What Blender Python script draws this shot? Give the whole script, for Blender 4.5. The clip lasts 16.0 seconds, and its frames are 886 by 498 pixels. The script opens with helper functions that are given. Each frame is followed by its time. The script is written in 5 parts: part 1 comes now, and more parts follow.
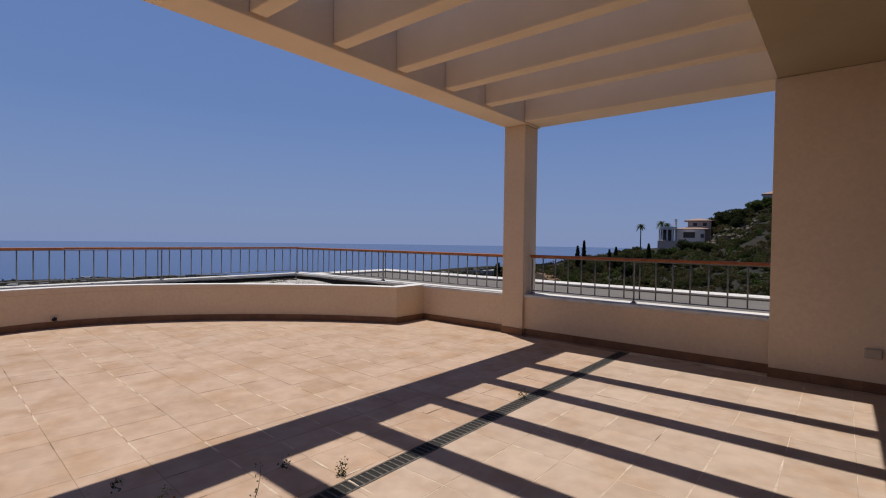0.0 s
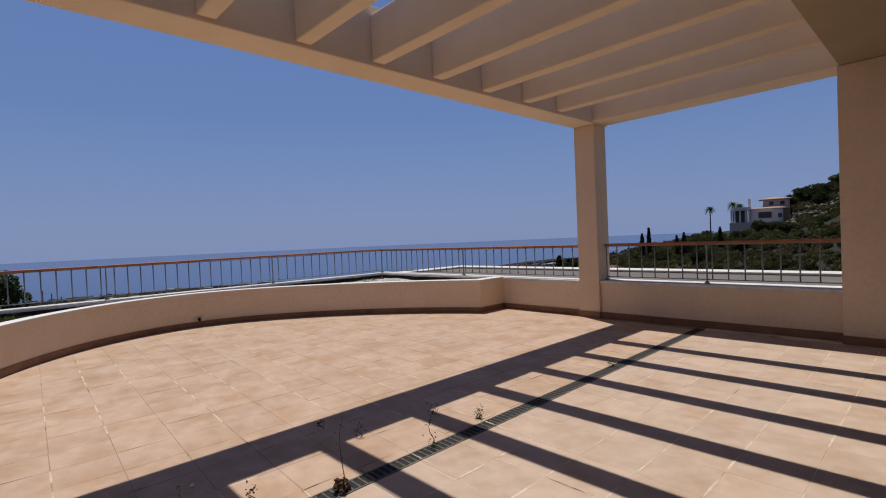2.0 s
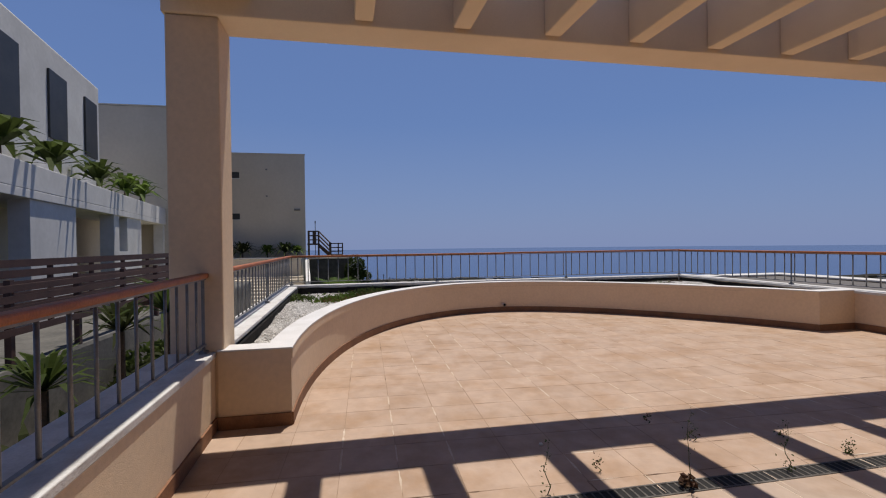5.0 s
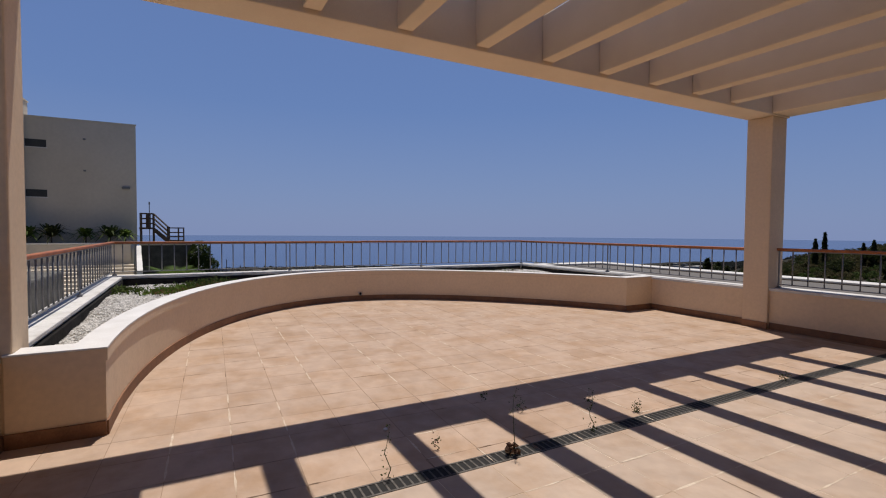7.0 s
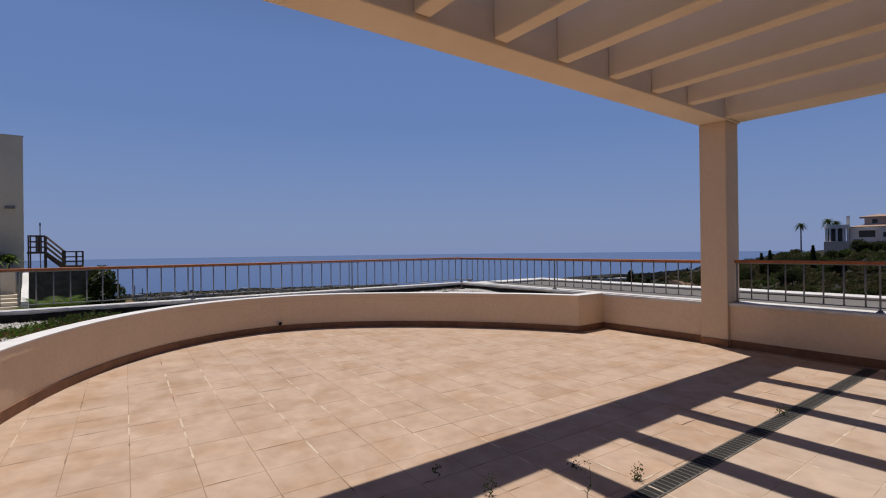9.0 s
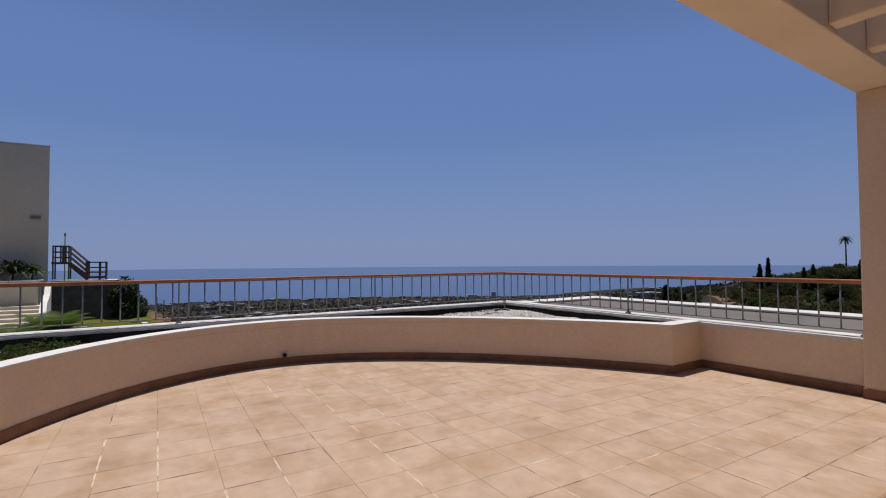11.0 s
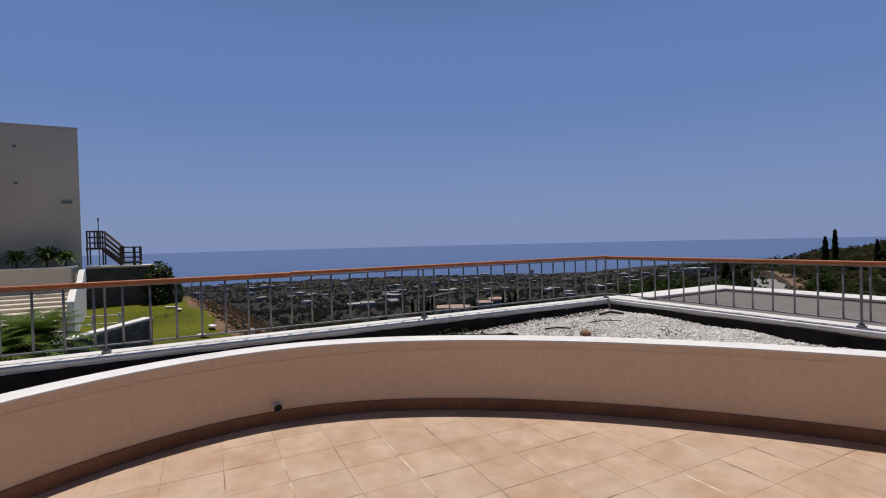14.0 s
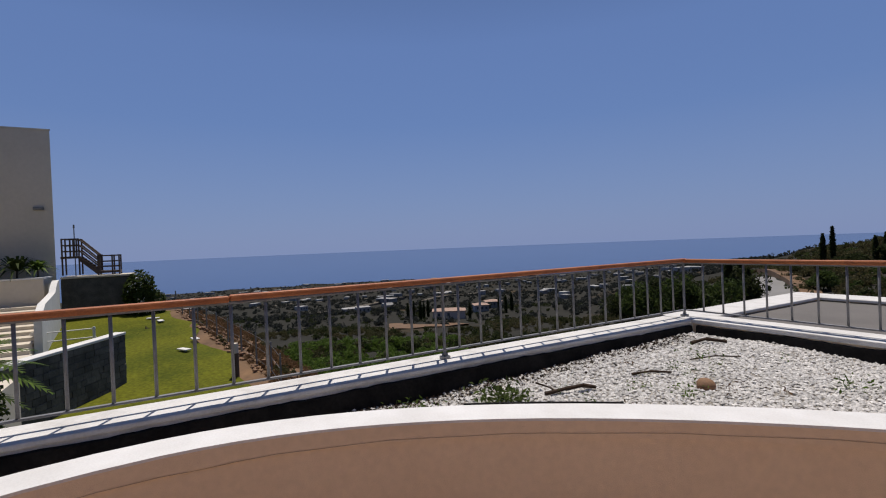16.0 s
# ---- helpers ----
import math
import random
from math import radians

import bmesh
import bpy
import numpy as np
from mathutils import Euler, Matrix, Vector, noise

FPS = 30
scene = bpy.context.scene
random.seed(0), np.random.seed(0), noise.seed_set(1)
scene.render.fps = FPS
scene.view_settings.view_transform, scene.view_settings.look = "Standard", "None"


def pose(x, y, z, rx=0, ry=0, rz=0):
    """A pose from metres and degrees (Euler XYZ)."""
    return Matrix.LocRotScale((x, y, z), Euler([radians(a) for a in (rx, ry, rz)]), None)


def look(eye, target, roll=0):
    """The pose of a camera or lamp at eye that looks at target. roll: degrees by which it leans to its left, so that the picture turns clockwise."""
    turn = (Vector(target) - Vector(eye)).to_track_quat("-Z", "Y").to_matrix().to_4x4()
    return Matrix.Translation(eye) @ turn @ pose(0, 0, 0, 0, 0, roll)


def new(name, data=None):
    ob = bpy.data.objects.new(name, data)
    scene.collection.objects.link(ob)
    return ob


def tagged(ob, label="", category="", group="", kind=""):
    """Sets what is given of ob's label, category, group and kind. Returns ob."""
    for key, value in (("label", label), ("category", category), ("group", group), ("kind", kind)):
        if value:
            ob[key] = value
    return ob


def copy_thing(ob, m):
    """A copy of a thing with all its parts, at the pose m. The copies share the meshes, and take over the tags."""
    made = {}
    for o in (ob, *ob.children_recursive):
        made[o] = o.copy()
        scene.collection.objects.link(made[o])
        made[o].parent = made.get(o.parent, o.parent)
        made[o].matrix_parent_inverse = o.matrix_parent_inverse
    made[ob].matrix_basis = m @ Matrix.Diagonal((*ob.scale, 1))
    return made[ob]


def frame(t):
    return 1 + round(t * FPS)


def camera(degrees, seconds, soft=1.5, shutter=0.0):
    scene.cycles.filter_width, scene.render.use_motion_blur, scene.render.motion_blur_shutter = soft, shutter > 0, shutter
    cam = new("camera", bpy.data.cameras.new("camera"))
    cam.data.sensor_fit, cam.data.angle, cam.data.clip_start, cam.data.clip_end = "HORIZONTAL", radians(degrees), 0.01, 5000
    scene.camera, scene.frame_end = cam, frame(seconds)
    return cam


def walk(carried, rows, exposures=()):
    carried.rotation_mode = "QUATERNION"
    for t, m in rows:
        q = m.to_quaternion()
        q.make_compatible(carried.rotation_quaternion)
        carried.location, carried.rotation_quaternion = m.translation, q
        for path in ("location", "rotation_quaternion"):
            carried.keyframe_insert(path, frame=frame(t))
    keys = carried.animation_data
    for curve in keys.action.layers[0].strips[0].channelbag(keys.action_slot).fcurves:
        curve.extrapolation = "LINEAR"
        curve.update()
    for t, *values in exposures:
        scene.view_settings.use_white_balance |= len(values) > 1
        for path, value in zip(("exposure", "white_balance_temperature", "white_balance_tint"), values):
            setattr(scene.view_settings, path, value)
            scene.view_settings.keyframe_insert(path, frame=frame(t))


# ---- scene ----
cam = camera(85.6, 16.0, soft=1.1)
PATH = [
    (0, (1.463, -0.095, 1.484), (0.18, 1.439, 1.448), 0.8),
    (0.5, (1.546, -0.488, 1.449), (0.257, 1.039, 1.358), -2.1),
    (1, (1.649, -0.704, 1.463), (0.293, 0.766, 1.437), -2.4),
    (1.5, (1.76, -0.872, 1.475), (0.341, 0.536, 1.414), -2.8),
    (2, (1.753, -1.043, 1.488), (0.296, 0.327, 1.444), -2.5),
    (2.5, (1.689, -1.332, 1.48), (0.269, 0.075, 1.434), -3.5),
    (3, (1.705, -1.491, 1.484), (0.192, -0.183, 1.446), -2.6),
    (3.5, (1.749, -1.544, 1.494), (0.09, -0.427, 1.469), -2.1),
    (4, (1.762, -1.556, 1.487), (0.012, -0.588, 1.468), -1.5),
    (4.5, (1.739, -1.563, 1.491), (-0.103, -0.782, 1.47), -1.0),
    (4.7, (1.732, -1.58, 1.477), (-0.176, -0.981, 1.459), -0.8),
    (5, (1.735, -1.576, 1.478), (-0.225, -1.177, 1.457), -0.71),
    (5.3, (1.744, -1.566, 1.480), (-0.232, -1.257, 1.452), -0.48),
    (5.6, (1.756, -1.552, 1.482), (-0.220, -1.238, 1.445), -0.17),
    (5.9, (1.768, -1.537, 1.485), (-0.193, -1.146, 1.438), 0.17),
    (6.2, (1.780, -1.523, 1.487), (-0.151, -1.004, 1.431), 0.48),
    (6.5, (1.789, -1.513, 1.489), (-0.094, -0.838, 1.426), 0.71),
    (6.8, (1.792, -1.509, 1.49), (-0.024, -0.673, 1.424), 0.8),
    (7, (1.795, -1.49, 1.493), (0.03, -0.551, 1.421), 0.4),
    (7.5, (1.715, -1.437, 1.497), (0.033, -0.355, 1.449), -0.4),
    (8, (1.472, -1.33, 1.509), (-0.154, -0.166, 1.514), -0.3),
    (8.5, (1.168, -1.203, 1.508), (-0.43, -0.001, 1.508), -1.2),
    (9, (0.826, -0.979, 1.481), (-0.793, 0.196, 1.483), -0.7),
    (9.5, (0.48, -0.792, 1.477), (-1.194, 0.302, 1.444), -1.1),
    (9.7, (0.302, -0.699, 1.479), (-1.36, 0.414, 1.468), -1.3),
    (11.8, (-1.650, 0.180, 1.512), (-3.345, 1.239, 1.597), -0.9),
    (12, (-1.832, 0.263, 1.519), (-3.541, 1.301, 1.548), -3.6),
    (12.5, (-2.293, 0.477, 1.552), (-4.032, 1.463, 1.565), -2.2),
    (13, (-2.854, 0.667, 1.549), (-4.552, 1.722, 1.57), -2.9),
    (13.5, (-3.313, 0.838, 1.541), (-5.029, 1.865, 1.55), -3.3),
    (14, (-3.793, 1.064, 1.553), (-5.546, 2.026, 1.52), -1.4),
    (14.5, (-4.281, 1.215, 1.532), (-6.017, 2.204, 1.441), -2.2),
    (15, (-4.775, 1.417, 1.542), (-6.506, 2.418, 1.5), -2.2),
    (15.5, (-5.228, 1.626, 1.567), (-6.999, 2.555, 1.54), -1.6),
    (16, (-5.645, 1.767, 1.544), (-7.386, 2.751, 1.522), -2.3),
]
walk(cam, [(t, look(eye, target, roll)) for t, eye, target, roll in PATH], [(0, -0.09, 6760, 10), (16, -0.09, 6760, 10)])
# ---------------- world, sun, exposure ----------------
SUN_WAY = Vector((0.252, -0.125, -1.0)).normalized()
world = bpy.data.worlds.new("sky")
scene.world = world
world.use_nodes = True
wn, wl = world.node_tree.nodes, world.node_tree.links
sky = wn.new("ShaderNodeTexSky")
sky.sky_type = "NISHITA"
sky.sun_disc = False
sky.sun_elevation = math.asin(-SUN_WAY.z)
sky.sun_rotation = math.atan2(-SUN_WAY.x, -SUN_WAY.y)
sky.altitude = 100
sky.air_density, sky.dust_density, sky.ozone_density = 1.0, 0.15, 5.0
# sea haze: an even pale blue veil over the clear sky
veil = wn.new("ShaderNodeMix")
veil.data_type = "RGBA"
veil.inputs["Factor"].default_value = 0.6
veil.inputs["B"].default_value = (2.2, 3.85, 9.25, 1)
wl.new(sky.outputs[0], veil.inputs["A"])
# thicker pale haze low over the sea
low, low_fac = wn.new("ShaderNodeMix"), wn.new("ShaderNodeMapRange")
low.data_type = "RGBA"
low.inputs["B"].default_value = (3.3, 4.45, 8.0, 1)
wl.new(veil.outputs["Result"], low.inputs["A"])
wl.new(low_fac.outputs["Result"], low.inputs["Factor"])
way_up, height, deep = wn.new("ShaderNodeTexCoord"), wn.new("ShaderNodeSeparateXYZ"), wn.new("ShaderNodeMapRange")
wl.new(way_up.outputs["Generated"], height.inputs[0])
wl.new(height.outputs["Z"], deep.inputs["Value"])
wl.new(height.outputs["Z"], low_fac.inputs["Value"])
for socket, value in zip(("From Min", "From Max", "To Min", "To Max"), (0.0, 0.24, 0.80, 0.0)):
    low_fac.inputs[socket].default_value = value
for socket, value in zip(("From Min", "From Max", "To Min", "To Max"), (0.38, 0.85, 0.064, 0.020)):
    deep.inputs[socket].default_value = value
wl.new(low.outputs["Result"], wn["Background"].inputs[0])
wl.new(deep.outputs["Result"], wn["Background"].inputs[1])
sun_data = bpy.data.lights.new("sun", "SUN")
sun_data.energy, sun_data.angle, sun_data.color = 4.5, radians(0.53), (1.0, 0.955, 0.90)
sun = new("sun", sun_data)
sun.rotation_mode = "QUATERNION"
sun.rotation_quaternion = SUN_WAY.to_track_quat("-Z", "Y")
sun.location = (-6, 3, 30)


# ---------------- materials ----------------
def mat(name, col, col2=None, rough=0.7, scale=6.0, detail=6.0, fine=60.0, fine_amt=0.12, bump=0.15, bump_scale=None,
        metal=0.0, rand=0.0, island=0.0, spec=0.5, contrast=(0.35, 0.65), coord="Object", thin=0.0):
    """Two-scale mottled surface: broad stains between col and col2, fine grain, fine relief."""
    m = bpy.data.materials.new(name)
    m.use_nodes = True
    n, l = m.node_tree.nodes, m.node_tree.links
    b = n["Principled BSDF"]
    b.inputs["Roughness"].default_value = rough
    b.inputs["Metallic"].default_value = metal
    b.inputs["Specular IOR Level"].default_value = spec
    tc = n.new("ShaderNodeTexCoord")
    where = n.new("ShaderNodeNewGeometry").outputs["Position"] if coord == "World" else tc.outputs[coord]
    broad = n.new("ShaderNodeTexNoise")
    broad.inputs["Scale"].default_value, broad.inputs["Detail"].default_value = scale, detail
    broad.inputs["Roughness"].default_value = 0.62
    l.new(where, broad.inputs["Vector"])
    ramp = n.new("ShaderNodeMapRange")
    ramp.inputs["From Min"].default_value, ramp.inputs["From Max"].default_value = contrast
    l.new(broad.outputs["Fac"], ramp.inputs["Value"])
    mix = n.new("ShaderNodeMix")
    mix.data_type = "RGBA"
    mix.inputs["A"].default_value = (*col, 1)
    mix.inputs["B"].default_value = (*(col2 or tuple(c * 0.82 for c in col)), 1)
    l.new(ramp.outputs["Result"], mix.inputs["Factor"])
    grain = n.new("ShaderNodeTexNoise")
    grain.inputs["Scale"].default_value, grain.inputs["Detail"].default_value = fine, 3.0
    l.new(where, grain.inputs["Vector"])
    val = n.new("ShaderNodeMapRange")
    val.inputs["To Min"].default_value, val.inputs["To Max"].default_value = 1 - fine_amt, 1 + fine_amt
    val.inputs["From Min"].default_value, val.inputs["From Max"].default_value = 0.3, 0.7
    l.new(grain.outputs["Fac"], val.inputs["Value"])
    hsv = n.new("ShaderNodeHueSaturation")
    l.new(mix.outputs["Result"], hsv.inputs["Color"])
    last = val.outputs["Result"]
    for amount, node, sock in ((rand, "ShaderNodeObjectInfo", "Random"), (island, "ShaderNodeNewGeometry", "Random Per Island")):
        if amount:
            info, rg, mul = n.new(node), n.new("ShaderNodeMapRange"), n.new("ShaderNodeMath")
            rg.inputs["To Min"].default_value, rg.inputs["To Max"].default_value = 1 - amount, 1 + amount
            mul.operation = "MULTIPLY"
            l.new(info.outputs[sock], rg.inputs["Value"])
            l.new(rg.outputs["Result"], mul.inputs[0])
            l.new(last, mul.inputs[1])
            last = mul.outputs[0]
    l.new(last, hsv.inputs["Value"])
    l.new(hsv.outputs["Color"], b.inputs["Base Color"])
    if thin:
        through_leaf, blend = n.new("ShaderNodeBsdfTranslucent"), n.new("ShaderNodeMixShader")
        blend.inputs["Fac"].default_value = thin
        l.new(hsv.outputs["Color"], through_leaf.inputs["Color"])
        l.new(b.outputs[0], blend.inputs[1])
        l.new(through_leaf.outputs[0], blend.inputs[2])
        l.new(blend.outputs[0], n["Material Output"].inputs["Surface"])
    if bump:
        bp = n.new("ShaderNodeBump")
        bp.inputs["Strength"].default_value, bp.inputs["Distance"].default_value = bump, 0.01
        if bump_scale:
            bn = n.new("ShaderNodeTexNoise")
            bn.inputs["Scale"].default_value, bn.inputs["Detail"].default_value = bump_scale, 4.0
            l.new(where, bn.inputs["Vector"])
            l.new(bn.outputs["Fac"], bp.inputs["Height"])
        else:
            l.new(grain.outputs["Fac"], bp.inputs["Height"])
        l.new(bp.outputs["Normal"], b.inputs["Normal"])
    return m


def plain(name, col, rough=0.5, metal=0.0, glow=0.0):
    m = bpy.data.materials.new(name)
    m.use_nodes = True
    b = m.node_tree.nodes["Principled BSDF"]
    b.inputs["Base Color"].default_value = (*col, 1)
    b.inputs["Roughness"].default_value, b.inputs["Metallic"].default_value = rough, metal
    return m


M_RENDER = mat("cream_render", (0.72, 0.56, 0.40), (0.66, 0.505, 0.355), 0.85, 0.9, 7, 24, 0.045, 0.25, 220, contrast=(0.36, 0.70))
# the cream render made lighter, with bounce light from the floor in its colour
M_PERGOLA = mat("bounce_lit_render", (0.80, 0.645, 0.475), (0.73, 0.58, 0.42), 0.85, 0.9, 5, 140, 0.05, 0.25, 220)
M_WHITE = mat("white_paint", (0.68, 0.67, 0.67), (0.59, 0.575, 0.565), 0.7, 3.0, 6, 90, 0.05, 0.2, 150)
M_CRACK = mat("hairline_shade", (0.36, 0.26, 0.18), (0.44, 0.33, 0.23), 0.9, 4, 4, 40, 0.15, 0)
M_SKIRT = mat("skirting_tile", (0.25, 0.118, 0.058), (0.18, 0.085, 0.042), 0.7, 5, 6, 70, 0.12, 0.2, rand=0.1)
TILE_LOOK = ((0.44, 0.318, 0.238), (0.365, 0.238, 0.152), 0.62, 2.2, 9, 7, 0.075, 0.12, 30)
M_TILE = mat("terrace_tile", *TILE_LOOK, rand=0.045, contrast=(0.42, 0.66), coord="World", spec=0.3)
TILE_PINK = ((0.444, 0.34, 0.268), (0.376, 0.256, 0.172), 0.62, 1.9, 9, 7, 0.075, 0.12, 30)
M_TILE_E = mat("pergola_tile", *TILE_PINK, rand=0.05, contrast=(0.46, 0.72), coord="World", spec=0.3)
M_TILE_EJ = mat("pergola_tile_far", *TILE_PINK, island=0.05, contrast=(0.46, 0.72), coord="World", spec=0.3)
M_TILE_J = mat("terrace_tile_far", *TILE_LOOK, island=0.045, contrast=(0.44, 0.66), coord="World", spec=0.3)
M_GROUT = mat("grout", (0.42, 0.305, 0.225), (0.27, 0.18, 0.12), 0.9, 1.3, 5, 2.6, 0.22, 0.3, contrast=(0.40, 0.46), coord="World")
M_GROUT_PALE = mat("pale_grout", (0.608, 0.512, 0.4), (0.368, 0.248, 0.16), 0.9, 1.7, 5, 3, 0.2, 0.3, contrast=(0.47, 0.60), coord="World")
M_STEEL = mat("grey_steel", (0.24, 0.24, 0.25), (0.18, 0.175, 0.17), 0.5, 8, 4, 80, 0.08, 0.1, metal=0.35)
M_WOOD = mat("teak_handrail", (0.4, 0.124, 0.032), (0.272, 0.076, 0.0208), 0.55, 5, 6, 90, 0.15, 0.2)
M_LINER = mat("bitumen_liner", (0.007, 0.0068, 0.0066), (0.020, 0.018, 0.017), 0.95, 4, 6, 50, 0.2, 0.6, 20, spec=0.15)
M_KERB = mat("weathered_white", (0.62, 0.605, 0.59), (0.42, 0.40, 0.38), 0.75, 4, 7, 60, 0.06, 0.3, 70, contrast=(0.45, 0.75))
M_GRAVEL = mat("white_gravel", (0.67, 0.65, 0.635), (0.52, 0.50, 0.48), 0.85, 30, 4, 120, 0.06, 0.2, island=0.3, spec=0.1)
M_BED = mat("gravel_bed", (0.4, 0.368, 0.328), (0.12, 0.108, 0.092), 0.95, 18, 6, 120, 0.25, 0.6, 60)
M_IRON = mat("drain_iron", (0.15, 0.135, 0.12), (0.07, 0.06, 0.052), 0.7, 12, 5, 120, 0.2, 0.2, metal=0.3)
# near-black, stands in for the shade inside drain and pipe
M_PIT = plain("hollow_shade", (0.012, 0.011, 0.01), 0.9)
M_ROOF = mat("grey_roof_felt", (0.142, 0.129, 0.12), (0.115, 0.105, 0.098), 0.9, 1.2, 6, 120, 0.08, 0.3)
# cream darkened below the wall render, to deepen the shade under the roof
M_SOFFIT = mat("shaded_soffit", (0.40, 0.315, 0.20), (0.36, 0.28, 0.175), 0.85, 1.0, 4, 120, 0.04, 0.1)
M_TOWN = mat("town_walls", (0.304, 0.296, 0.288), (0.192, 0.188, 0.184), 0.9, 0.2, 4, 2, 0.05, 0, rand=0.3, spec=0.15)
# leaf green greyed, distance haze put into the colour
M_PLAIN_TREE = mat("plain_leaves", (0.0464, 0.0496, 0.0416), (0.0368, 0.04, 0.0352), 0.8, 0.05, 4, 0.5, 0.2, 0, island=0.2, spec=0.1, thin=0.35)
M_FAR_WALL = mat("far_render", (0.59, 0.53, 0.445), (0.53, 0.475, 0.395), 0.9, 0.25, 6, 4, 0.04, 0.1)
M_FAR_WHITE = mat("far_white", (0.68, 0.67, 0.655), (0.58, 0.57, 0.555), 0.85, 0.5, 5, 5, 0.04, 0.1)
M_DARK = mat("dark_opening", (0.05, 0.047, 0.044), (0.03, 0.03, 0.03), 0.5, 1, 3, 9, 0.1, 0)
M_PINE = mat("stained_timber", (0.088, 0.0576, 0.04), (0.056, 0.0368, 0.0272), 0.75, 3, 5, 40, 0.12, 0.2)
M_FENCE = mat("red_brown_fence", (0.084, 0.04, 0.0304), (0.056, 0.0256, 0.0208), 0.7, 3, 5, 40, 0.12, 0.2)
M_STONE = mat("dark_stone", (0.112, 0.106, 0.0944), (0.06, 0.0576, 0.0528), 0.9, 1.5, 6, 12, 0.25, 0.6, 8, rand=0.3)
M_MORTAR = mat("stone_mortar", (0.096, 0.0896, 0.08), (0.064, 0.06, 0.056), 0.95, 2, 5, 20, 0.2, 0.4)
M_LAWN = mat("lawn_grass", (0.100, 0.104, 0.008), (0.048, 0.062, 0.005), 0.9, 0.22, 9, 6, 0.3, 0.6, 14, spec=0.1, contrast=(0.44, 0.68))
M_SEA = mat("sea_water", (0.012, 0.035, 0.115), (0.016, 0.045, 0.14), 0.16, 0.004, 6, 0.03, 0.05, 0.0, spec=0.38)
M_LEAF = mat("olive_leaves", (0.068, 0.0944, 0.024), (0.044, 0.0656, 0.0176), 0.6, 1.2, 3, 8, 0.2, 0, island=0.25, rand=0.12, spec=0.1, thin=0.4)
M_LEAF_D = mat("dark_leaves", (0.032, 0.0416, 0.0144), (0.0448, 0.0528, 0.0176), 0.65, 1.2, 3, 8, 0.2, 0, island=0.22, spec=0.1, thin=0.4)
M_LEAF_B = mat("bright_leaves", (0.104, 0.16, 0.028), (0.068, 0.112, 0.02), 0.55, 1.5, 3, 8, 0.2, 0, island=0.25, spec=0.1, thin=0.4)
M_SCRUB = mat("scrub_leaves", (0.0624, 0.064, 0.0256), (0.088, 0.0736, 0.0352), 0.7, 0.08, 4, 2, 0.2, 0, island=0.28, spec=0.1, thin=0.4)
M_DRY = mat("dry_leaves", (0.168, 0.1, 0.052), (0.112, 0.064, 0.0336), 0.8, 2, 3, 8, 0.2, 0, island=0.25, spec=0.1, thin=0.4)
M_MAROON = mat("maroon_leaves", (0.060, 0.028, 0.020), (0.085, 0.050, 0.026), 0.7, 9, 3, 40, 0.2, 0, island=0.3, spec=0.2, thin=0.25)
M_TRUNK = mat("bark", (0.096, 0.068, 0.048), (0.056, 0.04, 0.0296), 0.9, 3, 5, 30, 0.25, 0.5, 20)
M_TERRA = mat("roof_terracotta", (0.36, 0.245, 0.19), (0.29, 0.19, 0.145), 0.85, 1.0, 5, 8, 0.12, 0.2)
M_ROCK = mat("hill_rock", (0.136, 0.116, 0.092), (0.08, 0.068, 0.052), 0.9, 0.8, 5, 6, 0.2, 0.4, rand=0.2, island=0.25, spec=0.15)
M_ASPHALT = mat("pale_road", (0.216, 0.208, 0.2), (0.176, 0.168, 0.16), 0.9, 0.15, 5, 5, 0.06, 0.1)
M_PEBBLE = mat("brown_stone", (0.248, 0.132, 0.068), (0.16, 0.088, 0.048), 0.8, 9, 5, 60, 0.12, 0.3)
M_PIPE = plain("grey_plastic", (0.16, 0.16, 0.165), 0.45)
M_PIPE_PALE = mat("pale_grey_plastic", (0.62, 0.60, 0.57), (0.48, 0.46, 0.44), 0.5, 20, 4, 90, 0.1, 0)
M_PETAL = plain("white_petals", (0.75, 0.72, 0.70), 0.7)
M_SOCKET = mat("cream_plastic", (0.48, 0.4, 0.304), (0.44, 0.36, 0.272), 0.5, 8, 3, 60, 0.04, 0)

# hillside soil: dry ochre earth, scrub green and a far tone greyed for haze, patchy at several sizes
M_SOIL = bpy.data.materials.new("hillside")
M_SOIL.use_nodes = True
_n, _l = M_SOIL.node_tree.nodes, M_SOIL.node_tree.links
_tc = _n.new("ShaderNodeTexCoord")
_cols = [((0.085, 0.060, 0.038), (0.052, 0.042, 0.028), 0.09), ((0.046, 0.044, 0.040), (0.027, 0.028, 0.026), 0.05)]
_outs = []
for _a, _b, _s in _cols:
    _no, _mx = _n.new("ShaderNodeTexNoise"), _n.new("ShaderNodeMix")
    _no.inputs["Scale"].default_value, _no.inputs["Detail"].default_value = _s * 6, 8
    _mx.data_type = "RGBA"
    _mx.inputs["A"].default_value, _mx.inputs["B"].default_value = (*_a, 1), (*_b, 1)
    _l.new(_tc.outputs["Object"], _no.inputs["Vector"])
    _l.new(_no.outputs["Fac"], _mx.inputs["Factor"])
    _outs.append(_mx.outputs["Result"])
_no, _rg, _mx = _n.new("ShaderNodeTexNoise"), _n.new("ShaderNodeMapRange"), _n.new("ShaderNodeMix")
_no.inputs["Scale"].default_value, _no.inputs["Detail"].default_value = 0.012, 9
_no.inputs["Roughness"].default_value = 0.68
_rg.inputs["From Min"].default_value, _rg.inputs["From Max"].default_value = 0.33, 0.44
_mx.data_type = "RGBA"
_l.new(_tc.outputs["Object"], _no.inputs["Vector"])
